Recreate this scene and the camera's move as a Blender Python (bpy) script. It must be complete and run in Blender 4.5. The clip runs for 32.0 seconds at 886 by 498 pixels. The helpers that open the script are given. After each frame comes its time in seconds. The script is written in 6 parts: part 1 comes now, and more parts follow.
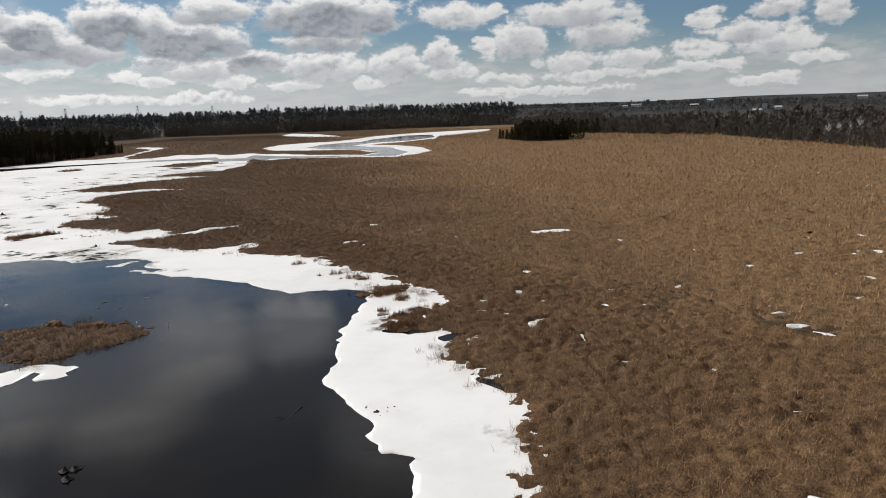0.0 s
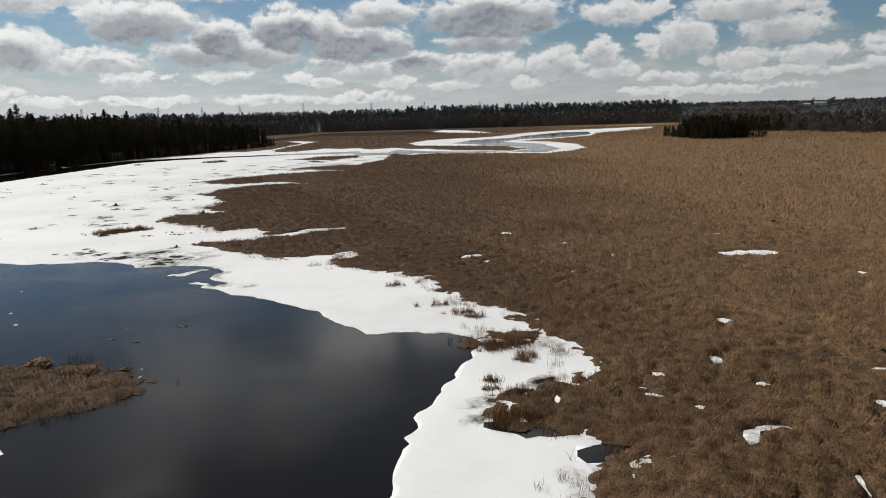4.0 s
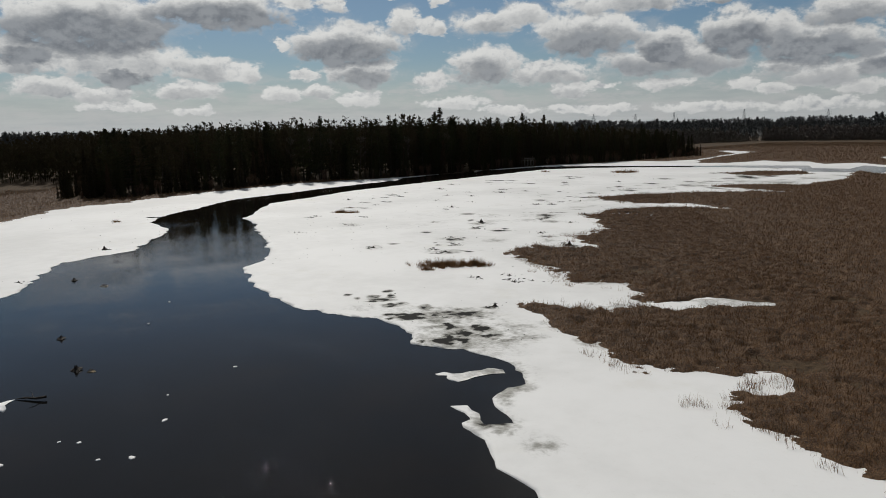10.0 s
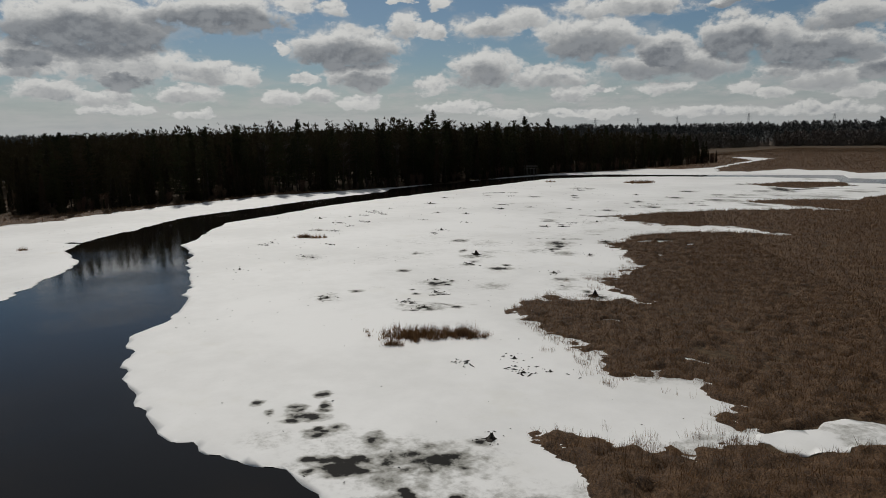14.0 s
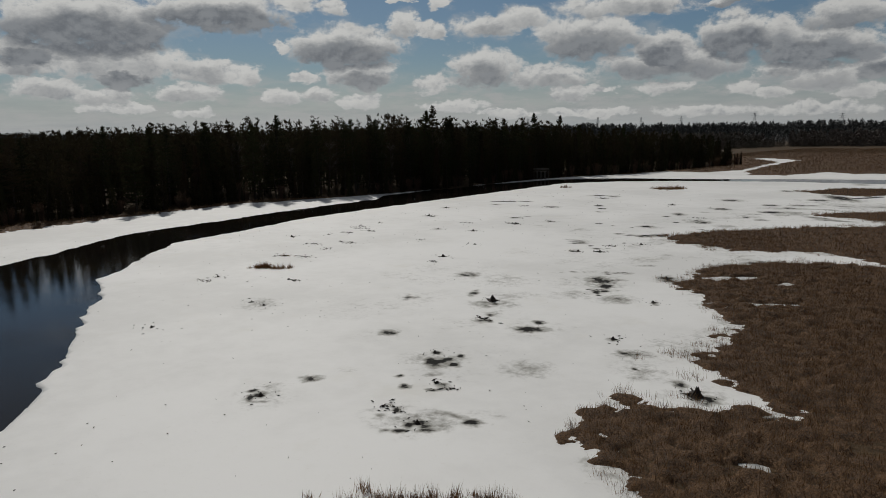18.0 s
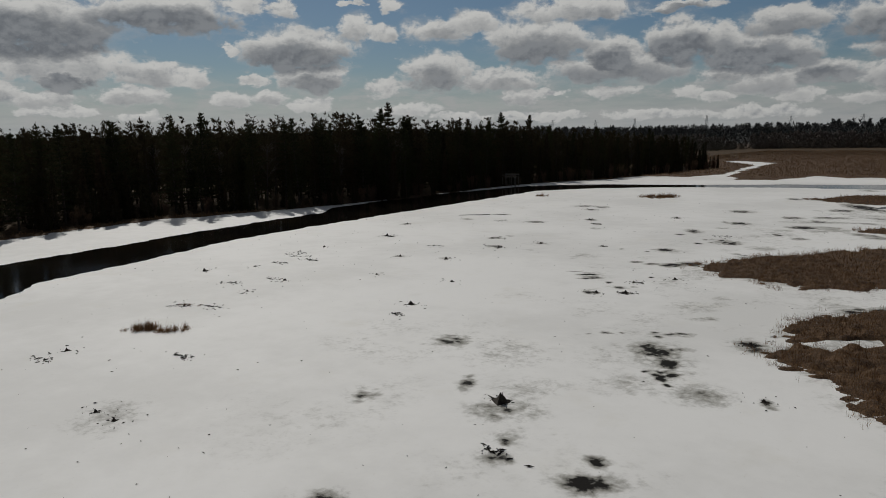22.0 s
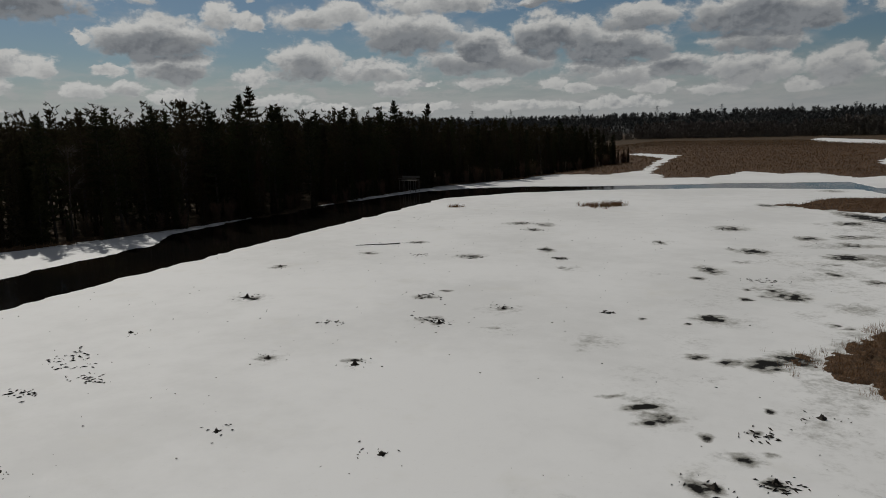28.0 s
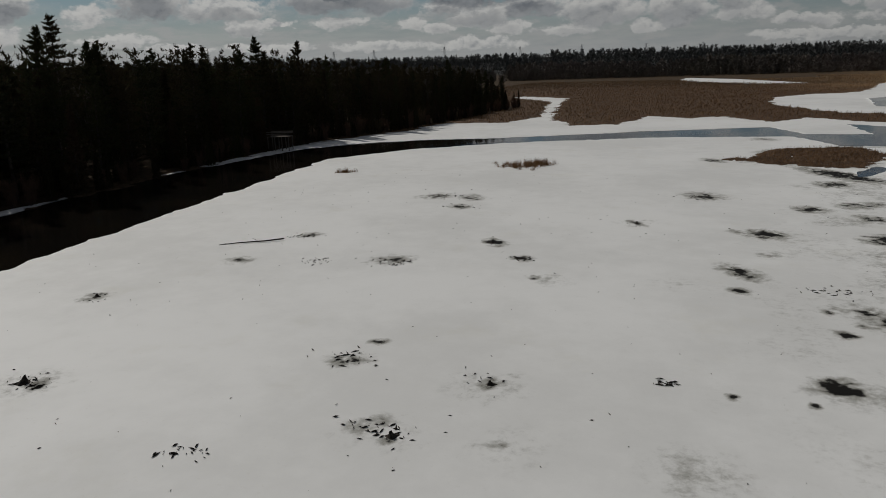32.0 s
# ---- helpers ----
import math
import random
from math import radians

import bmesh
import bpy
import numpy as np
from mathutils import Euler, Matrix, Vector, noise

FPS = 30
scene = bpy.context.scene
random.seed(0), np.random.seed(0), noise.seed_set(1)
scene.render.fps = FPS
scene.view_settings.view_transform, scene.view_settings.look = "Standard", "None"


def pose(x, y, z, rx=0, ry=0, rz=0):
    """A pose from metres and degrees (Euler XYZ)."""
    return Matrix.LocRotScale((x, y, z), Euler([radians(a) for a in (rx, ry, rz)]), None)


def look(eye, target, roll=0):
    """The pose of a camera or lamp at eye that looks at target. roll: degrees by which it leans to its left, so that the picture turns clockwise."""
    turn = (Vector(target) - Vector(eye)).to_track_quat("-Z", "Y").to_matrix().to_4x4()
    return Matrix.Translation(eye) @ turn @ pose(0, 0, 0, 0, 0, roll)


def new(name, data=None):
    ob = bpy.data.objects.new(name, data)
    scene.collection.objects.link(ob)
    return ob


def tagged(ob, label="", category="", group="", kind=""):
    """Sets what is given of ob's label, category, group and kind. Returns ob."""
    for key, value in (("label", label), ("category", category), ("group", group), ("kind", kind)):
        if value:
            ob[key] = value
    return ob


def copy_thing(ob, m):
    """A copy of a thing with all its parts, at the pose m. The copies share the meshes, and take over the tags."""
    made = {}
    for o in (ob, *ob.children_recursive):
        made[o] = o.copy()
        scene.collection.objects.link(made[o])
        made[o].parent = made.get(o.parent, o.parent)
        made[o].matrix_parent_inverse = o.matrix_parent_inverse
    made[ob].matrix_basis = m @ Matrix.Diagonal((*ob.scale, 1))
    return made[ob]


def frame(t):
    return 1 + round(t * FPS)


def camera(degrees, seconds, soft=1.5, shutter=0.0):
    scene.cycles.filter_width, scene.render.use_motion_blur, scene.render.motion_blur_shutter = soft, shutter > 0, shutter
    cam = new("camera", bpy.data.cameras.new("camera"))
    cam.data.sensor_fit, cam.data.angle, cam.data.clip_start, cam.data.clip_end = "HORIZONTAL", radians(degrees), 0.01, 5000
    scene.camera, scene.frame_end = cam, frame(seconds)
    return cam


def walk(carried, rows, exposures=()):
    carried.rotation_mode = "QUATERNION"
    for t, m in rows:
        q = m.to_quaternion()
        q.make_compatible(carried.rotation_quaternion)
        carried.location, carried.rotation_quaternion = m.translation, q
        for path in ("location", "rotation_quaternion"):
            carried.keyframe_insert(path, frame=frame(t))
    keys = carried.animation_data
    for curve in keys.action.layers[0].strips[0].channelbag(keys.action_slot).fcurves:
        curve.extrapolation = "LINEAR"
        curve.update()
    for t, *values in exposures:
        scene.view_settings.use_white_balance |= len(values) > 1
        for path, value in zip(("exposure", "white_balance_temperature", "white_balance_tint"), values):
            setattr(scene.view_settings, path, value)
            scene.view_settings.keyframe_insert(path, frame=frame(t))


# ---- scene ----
cam = camera(63.9, 32.0, soft=0.9)
PATH = [
    (0, (0.021, 0.004, 18.866), (0.019, 1.965, 18.476), -1.7),
    (0.5, (0.217, 3.03, 18.447), (0.186, 4.991, 18.056), -1.6),
    (1, (0.317, 6.19, 18.028), (0.258, 8.15, 17.636), -1.6),
    (1.5, (0.375, 9.349, 17.6), (0.287, 11.308, 17.207), -1.5),
    (2, (0.344, 12.593, 17.168), (0.216, 14.55, 16.773), -1.5),
    (2.5, (0.322, 15.774, 16.776), (0.156, 17.728, 16.383), -1.5),
    (4.5, (-0.26, 28.285, 15.903), (-0.833, 30.165, 15.531), -1.6),
    (5, (-0.677, 31.679, 15.773), (-1.419, 33.5, 15.407), -1.6),
    (5.5, (-1.193, 35.061, 15.661), (-2.054, 36.829, 15.301), -1.5),
    (6, (-1.945, 38.352, 15.574), (-2.93, 40.056, 15.221), -1.5),
    (6.5, (-2.779, 41.393, 15.478), (-3.878, 43.027, 15.129), -1.4),
    (7, (-3.924, 44.426, 15.369), (-5.15, 45.969, 15.026), -1.4),
    (7.5, (-5.119, 47.267, 15.217), (-6.45, 48.72, 14.879), -1.3),
    (8, (-6.429, 50.091, 15.079), (-7.836, 51.473, 14.745), -1.3),
    (8.5, (-7.81, 52.767, 14.98), (-9.223, 54.142, 14.647), -1.3),
    (9, (-9.389, 55.442, 14.92), (-10.803, 56.816, 14.588), -1.3),
    (9.5, (-11.091, 57.998, 14.908), (-12.507, 59.371, 14.574), -1.2),
    (10, (-12.955, 60.631, 14.931), (-14.371, 62.003, 14.598), -1.2),
    (10.5, (-14.873, 63.073, 14.965), (-16.289, 64.445, 14.631), -1.2),
    (11, (-16.904, 65.656, 15.002), (-18.321, 67.028, 14.67), -1.2),
    (11.5, (-18.911, 68.093, 15.021), (-20.327, 69.465, 14.69), -1.3),
    (12, (-20.998, 70.485, 15.056), (-22.415, 71.858, 14.73), -1.2),
    (12.5, (-23.057, 72.746, 15.097), (-24.474, 74.12, 14.772), -1.2),
    (13, (-25.172, 74.941, 15.146), (-26.587, 76.317, 14.823), -1.2),
    (13.5, (-27.184, 77.124, 15.194), (-28.602, 78.498, 14.871), -1.2),
    (14, (-29.289, 79.271, 15.244), (-30.706, 80.645, 14.921), -1.1),
    (14.5, (-31.422, 81.337, 15.266), (-32.836, 82.714, 14.942), -1.1),
    (16.5, (-41.12, 90.209, 15.001), (-42.528, 91.592, 14.674), -0.8),
    (17, (-43.377, 92.6, 15.034), (-44.79, 93.978, 14.709), -0.8),
    (17.5, (-45.637, 94.797, 15.058), (-47.051, 96.173, 14.73), -0.9),
    (18, (-48.003, 97.027, 15.07), (-49.418, 98.402, 14.745), -1.0),
    (18.5, (-50.286, 99.153, 15.038), (-51.702, 100.527, 14.714), -1.0),
    (19, (-52.607, 101.3, 14.967), (-54.024, 102.675, 14.647), -1.1),
    (19.5, (-54.968, 103.427, 14.862), (-56.373, 104.815, 14.544), -1.1),
    (20, (-57.339, 105.489, 14.742), (-58.728, 106.893, 14.426), -1.1),
    (20.5, (-59.784, 107.568, 14.628), (-61.156, 108.988, 14.312), -1.0),
    (21, (-62.246, 109.632, 14.536), (-63.601, 111.069, 14.219), -1.0),
    (21.5, (-64.61, 111.81, 14.494), (-65.948, 113.262, 14.176), -1.0),
    (22, (-66.956, 113.995, 14.508), (-68.279, 115.46, 14.19), -1.1),
    (22.5, (-69.262, 116.17, 14.556), (-70.571, 117.648, 14.236), -1.1),
    (23, (-71.528, 118.395, 14.608), (-72.823, 119.885, 14.288), -1.2),
    (23.5, (-73.813, 120.608, 14.654), (-75.092, 122.112, 14.334), -1.2),
    (24, (-76.08, 122.904, 14.686), (-77.339, 124.424, 14.368), -1.2),
    (24.5, (-78.338, 125.215, 14.713), (-79.574, 126.755, 14.396), -1.3),
    (25, (-80.579, 127.49, 14.752), (-81.79, 129.05, 14.436), -1.3),
    (25.5, (-82.835, 129.804, 14.787), (-84.021, 131.383, 14.471), -1.4),
    (27.5, (-91.628, 139.191, 14.941), (-92.708, 140.841, 14.605), -1.5),
    (28, (-93.809, 141.624, 14.989), (-94.857, 143.292, 14.64), -1.5),
    (28.5, (-95.933, 144.051, 15.03), (-96.949, 145.734, 14.66), -1.6),
    (29, (-98.104, 146.549, 15.058), (-99.087, 148.247, 14.669), -1.6),
    (29.5, (-100.247, 149.033, 15.06), (-101.195, 150.746, 14.652), -1.6),
    (30, (-102.297, 151.523, 15.062), (-103.203, 153.253, 14.633), -1.6),
    (30.5, (-104.271, 154.002, 15.057), (-105.117, 155.757, 14.605), -1.7),
    (31, (-106.212, 156.558, 15.041), (-107.011, 158.33, 14.57), -1.7),
    (31.5, (-108.155, 159.134, 15.011), (-108.909, 160.92, 14.519), -1.7),
    (32, (-110.03, 161.799, 14.981), (-110.735, 163.599, 14.469), -1.8),
]
walk(cam, [(t, look(eye, target, roll)) for t, eye, target, roll in PATH],
     exposures=[(0, 0.27, 6400, 10), (2.5, 0.22, 6400, 10), (4.5, 0.12, 6350, 8), (6, 0.0, 6350, 8), (8, -0.14, 6400, 8), (10, -0.23, 6400, 8), (13, -0.38, 6450, 8),
                (19, -0.63, 6450, 8), (25.5, -0.71, 6450, 8), (28.5, -0.74, 6450, 8), (32, -0.82, 6450, 8)])

# ------------------------------------------------------------------ light
SUN_AZ, SUN_EL = 62.0, 42.0          # degrees left of +y, degrees up
sun_way = Vector((-math.sin(radians(SUN_AZ)) * math.cos(radians(SUN_EL)),
                  math.cos(radians(SUN_AZ)) * math.cos(radians(SUN_EL)), math.sin(radians(SUN_EL))))
sun = new("sun", bpy.data.lights.new("sun", "SUN"))
sun.data.energy, sun.data.angle, sun.data.color = 3.6, radians(0.55), (1.0, 0.95, 0.885)
sun.matrix_world = look(sun_way * 300, (0, 0, 0))

# cumulus clouds by azimuth (left of +y), height above the horizon, half width and half height, all in degrees, and depth of grey
CLOUDS_WEST = [
    (71.3, 8.1, 6.38, 2.28, 1), (75.3, 6, 2.05, 1.14, 0.9), (62.6, 9, 5.84, 1.55, 1), (56.8, 9.7, 1.82, 0.82, 0.1), (53.9, 9.5, 1.28, 0.73, 0.3),
    (70.1, 5.5, 5.7, 1.55, 0.3), (69.1, 4.3, 2.19, 0.91, 1.1), (63.7, 4.8, 2.96, 1, 0.35), (61.1, 4.5, 1.6, 0.82, 0.25), (65, 3.2, 2.51, 0.68, 0.5),
    (74.2, 3.5, 2.51, 0.82, 0.4), (70.7, 3, 2.51, 0.68, 0.45), (75.4, 4.9, 2.74, 0.64, 0.4), (53, 6.6, 4.74, 1.64, 0.85), (51.9, 4.4, 2.83, 1.14, 0.75),
    (56.4, 4.3, 1.19, 0.41, 0.1), (58, 6.6, 0.64, 0.55, 0.1), (58, 3, 1.6, 0.78, 0.3), (55.4, 3.1, 1.6, 0.64, 0.5)]
CLOUDS_NORTH_WEST = [
    (52, 2.5, 1.82, 0.55, 0.25), (48.7, 8.2, 1.37, 1.14, 0.35), (46.5, 7.7, 1.46, 0.73, 0.25), (46.6, 3.7, 1.6, 0.82, 0.25), (48.8, 9.9, 1.14, 0.27, 0.1),
    (45.8, 9.8, 1, 0.64, 0.1), (69.7, 2.1, 2.74, 0.41, 0.25), (64.7, 1.7, 1.55, 0.36, 0.35), (42.1, 8, 2.83, 0.91, 0.4), (39.5, 8.6, 2.05, 0.91, 0.25),
    (34.3, 7, 4.65, 1.73, 0.7), (42.4, 4.9, 2.83, 1.73, 0.65), (37.1, 4.1, 3.65, 0.91, 0.5), (35.8, 2.8, 1.37, 0.64, 0.5), (31.5, 9.1, 5.7, 0.91, 0.35),
    (24, 9, 2.74, 0.36, 0.7), (28.1, 4.9, 5.7, 1.46, 0.7), (29, 5.9, 2.05, 1.37, 0.95), (23.5, 6.6, 2.96, 1.73, 1.05)]
CLOUDS_NORTH = [
    (21.3, 6.2, 2.05, 1.6, 0.6), (18.4, 5.6, 4.1, 1.6, 1.05), (16.8, 7.5, 3.19, 1.14, 0.6), (20.8, 3.9, 1.82, 0.78, 0.6), (17.9, 3.4, 3.19, 0.91, 0.6),
    (33.4, 3, 1.37, 0.36, 0.1), (28.7, 3, 1.82, 0.55, 0.25), (23, 3, 1.28, 0.55, 0.15), (21.1, 2.4, 1.14, 0.46, 0.3), (15.8, 2.4, 1.46, 0.55, 0.2),
    (44.9, 2, 2.74, 0.5, 0.25), (40.2, 1.4, 2.74, 0.41, 0.25), (33.8, 1.3, 3.65, 0.46, 0.25), (25.6, 1.2, 3.65, 0.5, 0.3), (18.1, 1.2, 4.1, 0.5, 0.3),
    (8.3, 7.3, 6.02, 1.73, 1.05), (5.4, 6.5, 2.74, 0.78, 0.1), (8.9, 5.3, 4.01, 0.91, 0.7), (14.1, 3.9, 2.28, 0.91, 1.1)]
CLOUDS_NORTH_EAST = [
    (8.8, 3.4, 3.47, 1.19, 0.55), (3.1, 3.3, 2.51, 1.5, 0.65), (-0.3, 4, 1.37, 1.28, 0.55), (-1.1, 2.8, 2.28, 0.73, 0.35), (5.5, 2, 1.37, 0.5, 0.3),
    (11.2, 2.1, 2.74, 0.5, 0.4), (-1.4, 6.9, 3.19, 1, 0.4), (-4.2, 7, 0.91, 0.64, 0.25), (-6.2, 5, 2.1, 1.64, 0.5), (-10.6, 6.7, 4.47, 1.09, 0.45),
    (-12.7, 5.2, 3.28, 1.09, 0.5), (-10.2, 3.3, 2.64, 0.82, 0.4), (-15, 3.3, 2.64, 0.82, 0.4), (-20, 5.8, 1.28, 0.73, 0.2), (-22.5, 4.7, 2.28, 0.91, 0.45),
    (-25.6, 4.2, 1.6, 1.09, 0.3), (-25, 3.8, 3.19, 0.64, 0.4), (-19.3, 3.7, 2.05, 0.73, 0.2), (-27.1, 2.8, 2.05, 0.55, 0.25)]
CLOUDS_EAST = [
    (-28.2, 5.8, 1.37, 1, 0.4), (-24.8, 6.2, 1.82, 0.73, 0.5), (-3.8, 4.5, 1, 0.91, 0.2), (-5.5, 2.1, 2.74, 0.5, 0.35), (-10.7, 2.1, 2.74, 0.46, 0.25),
    (-14.8, 2.2, 2.74, 0.46, 0.35), (-20.3, 2.5, 2.74, 0.55, 0.3), (-24.1, 1.4, 2.74, 0.46, 0.35), (-8.1, 1.1, 6.84, 0.36, 0.3), (20, 17.5, 4.2, 3, 0.12),
    (12.6, 16.6, 3.6, 2.4, 0.12), (26, 21, 5, 2.4, 0.5), (4, 25, 6, 3, 0.5), (-14, 16, 6, 3, 0.5),
    (33.5, 19.5, 4.4, 2.4, 0.12), (38.0, 25.5, 4.0, 2.0, 0.12)]
CLOUDS = CLOUDS_WEST + CLOUDS_NORTH_WEST + CLOUDS_NORTH + CLOUDS_NORTH_EAST + CLOUDS_EAST


class Nodes:
    """A node tree with short calls: links are made from whatever is a socket."""

    def __init__(self, tree):
        self.tree = tree
        tree.nodes.clear()

    def node(self, kind):
        return self.tree.nodes.new(kind)

    def put(self, socket, value):
        if isinstance(value, bpy.types.NodeSocket):
            self.tree.links.new(value, socket)
        else:
            socket.default_value = value

    def math(self, op, a, b=0.0, c=0.0, clamp=False):
        n = self.node("ShaderNodeMath")
        n.operation, n.use_clamp = op, clamp
        for s, v in zip(n.inputs, (a, b, c)):
            self.put(s, v)
        return n.outputs[0]

    def vec(self, op, a, b=(0, 0, 0)):
        n = self.node("ShaderNodeVectorMath")
        n.operation = op
        self.put(n.inputs[0], a)
        self.put(n.inputs[1], b)
        return n.outputs["Value" if op in ("LENGTH", "DOT_PRODUCT") else "Vector"]

    def span(self, v, a, b, lo=0.0, hi=1.0, smooth=True):
        n = self.node("ShaderNodeMapRange")
        n.interpolation_type, n.clamp = "SMOOTHSTEP" if smooth else "LINEAR", True
        for s, x in zip(n.inputs, (v, a, b, lo, hi)):
            self.put(s, x)
        return n.outputs[0]

    def noise(self, vector, scale, detail=3.0, rough=0.55, distortion=0.0):
        n = self.node("ShaderNodeTexNoise")
        self.put(n.inputs["Vector"], vector)
        n.inputs["Scale"].default_value, n.inputs["Detail"].default_value = scale, detail
        n.inputs["Roughness"].default_value, n.inputs["Distortion"].default_value = rough, distortion
        return n.outputs[0]

    def mix(self, f, a, b, blend="MIX"):
        n = self.node("ShaderNodeMix")
        n.data_type, n.blend_type = "RGBA", blend
        self.put(n.inputs[0], f)
        for s, v in ((n.inputs[6], a), (n.inputs[7], b)):
            self.put(s, (*v, 1.0) if isinstance(v, tuple) and len(v) == 3 else v)
        return n.outputs[2]

    def bump(self, height, strength=0.3, distance=0.05):
        n = self.node("ShaderNodeBump")
        n.inputs["Strength"].default_value, n.inputs["Distance"].default_value = strength, distance
        self.put(n.inputs["Height"], height)
        return n.outputs[0]


world = bpy.data.worlds.new("sky")
scene.world = world
world.use_nodes = True
W = Nodes(world.node_tree)
sky = W.node("ShaderNodeTexSky")
sky.sky_type, sky.sun_disc, sky.sun_elevation, sky.sun_rotation = "NISHITA", False, radians(SUN_EL), radians(-SUN_AZ)
sky.altitude, sky.air_density, sky.dust_density, sky.ozone_density = 250.0, 1.0, 0.6, 1.2
way = W.node("ShaderNodeTexCoord").outputs["Generated"]
axes = W.node("ShaderNodeSeparateXYZ")
W.put(axes.inputs[0], way)
azimuth = W.math("MULTIPLY", W.math("ARCTAN2", W.math("MULTIPLY", axes.outputs[0], -1.0), axes.outputs[1]), 57.2958)
height = W.math("MULTIPLY", W.math("ARCSINE", axes.outputs[2]), 57.2958)
flat = W.node("ShaderNodeCombineXYZ")
W.put(flat.inputs[0], azimuth)
W.put(flat.inputs[1], height)
spot = flat.outputs[0]
warp = W.node("ShaderNodeTexNoise")
W.put(warp.inputs["Vector"], W.vec("MULTIPLY", spot, (0.5, 0.9, 1)))
warp.inputs["Scale"].default_value, warp.inputs["Detail"].default_value = 1.0, 6.0
warp.inputs["Roughness"].default_value = 0.62
bent = W.vec("ADD", spot, W.vec("MULTIPLY", W.vec("SUBTRACT", warp.outputs["Color"], (0.5, 0.5, 0.5)), (3.0, 1.5, 0)))
body, under = None, None
for az, el, w, h, deep in CLOUDS:
    v = W.vec("MULTIPLY", W.vec("SUBTRACT", bent, (az, el, 0)), (1.0 / w, 1.0 / h, 0))
    f = W.math("SUBTRACT", 1.0, W.vec("LENGTH", v))
    up = W.vec("DOT_PRODUCT", v, (0, 1, 0))
    f = W.math("MINIMUM", f, W.math("MULTIPLY_ADD", up, 0.9, 0.85))
    g = W.math("MULTIPLY_ADD", up, -0.75, W.math("MULTIPLY_ADD", f, 0.6, 0.16))
    g = W.math("MULTIPLY", g, W.math("MULTIPLY", W.math("MULTIPLY_ADD", f, 2.2, 0.75, True), min(1.0, 0.12 + 0.8 * deep)))
    body = f if body is None else W.math("SMOOTH_MAX", body, f, 0.12)
    under = g if under is None else W.math("SMOOTH_MAX", under, g, 0.06)
# the same broken cloud goes on overhead and behind, on a level sheet
lift = W.math("ADD", W.math("MAXIMUM", axes.outputs[2], 0.0), 0.06)
level = W.node("ShaderNodeCombineXYZ")
W.put(level.inputs[0], W.math("DIVIDE", axes.outputs[0], lift))
W.put(level.inputs[1], W.math("DIVIDE", axes.outputs[1], lift))
broad = W.math("MULTIPLY", W.math("SUBTRACT", W.noise(level.outputs[0], 0.75, 5.0, 0.5, 0.3), 0.66), 5.0)
high = W.span(height, 8.5, 12.5)
aside = W.math("MAXIMUM", W.span(azimuth, 76.0, 84.0), W.span(azimuth, -34.0, -42.0))
elsewhere = W.math("MAXIMUM", high, aside)
keep = W.math("SUBTRACT", 1.0, elsewhere)
broad = W.math("SUBTRACT", broad, W.math("MULTIPLY", keep, 3.0))
body = W.math("MAXIMUM", body, broad)
under = W.math("MAXIMUM", under, W.math("SUBTRACT", broad, 0.25))
# cauliflower heads: coarse and fine billows, and the same a little nearer the sun for their lit sides
grain = W.vec("MULTIPLY", spot, (0.8, 1.0, 1))
puff = W.math("SUBTRACT", W.noise(grain, 0.7, 8.0, 0.58, 0.15), 0.5)
puff_above = W.math("SUBTRACT", W.noise(W.vec("ADD", grain, (0.10, 0.30, 0)), 0.7, 8.0, 0.58, 0.15), 0.5)
edge = W.math("MULTIPLY_ADD", puff, 1.7, body)
cover = W.span(edge, -0.10, 0.27)
wisp = W.math("MULTIPLY", W.span(W.math("MULTIPLY_ADD", W.noise(W.vec("MULTIPLY", spot, (0.5, 1.1, 1)), 0.8, 7.0, 0.62, 0.4), 1.6, body), 0.55, 1.25), 0.4)
small = W.noise(W.vec("MULTIPLY", spot, (0.45, 1.25, 1)), 0.95, 7.0, 0.58, 0.1)
banks = W.math("MULTIPLY", W.math("MULTIPLY", W.span(height, 5.2, 2.4), W.span(small, 0.46, 0.64)), 0.75)
thick = W.math("MULTIPLY", W.span(W.math("MULTIPLY_ADD", puff, 0.9, under), 0.02, 0.60), W.span(height, 0.5, 5.0, 0.45, 0.95))
low = W.span(height, 4.6, 0.3)
streak = W.noise(W.vec("MULTIPLY", spot, (0.22, 1.5, 1)), 1.0, 6.0, 0.6)
veil = W.math("MAXIMUM", W.span(height, 5.6, 0.2, 0.0, 0.95), W.math("MULTIPLY", low, W.span(streak, 0.30, 0.70, 0.45, 0.9)))
# air and cloud shine brighter towards the sun
toward = W.vec("DOT_PRODUCT", way, tuple(sun_way))
gain = W.span(toward, 0.25, 0.8, 0.57, 0.80, False)


def lit(c):
    n = W.node("ShaderNodeVectorMath")
    n.operation = "SCALE"
    W.put(n.inputs[0], c)
    W.put(n.inputs[3], gain)
    return n.outputs[0]


blue = W.mix(1.0, sky.outputs[0], W.mix(W.span(height, 11.0, 30.0), (0.036, 0.0425, 0.0485), (0.030, 0.031, 0.032)), "MULTIPLY")
blue = W.mix(W.span(height, 10.0, 20.0, 0.0, 0.55), blue, (0.20, 0.198, 0.20))
white, grey = lit((1.0, 0.985, 0.96)), (0.185, 0.20, 0.226)
relief = W.math("SUBTRACT", puff, puff_above)
bright = W.mix(W.span(relief, -0.24, 0.03), lit((0.55, 0.57, 0.60)), white)
cloud = W.mix(thick, bright, W.mix(W.span(W.math("MULTIPLY_ADD", relief, 0.8, puff), -0.2, 0.2), grey, (0.30, 0.315, 0.34)))
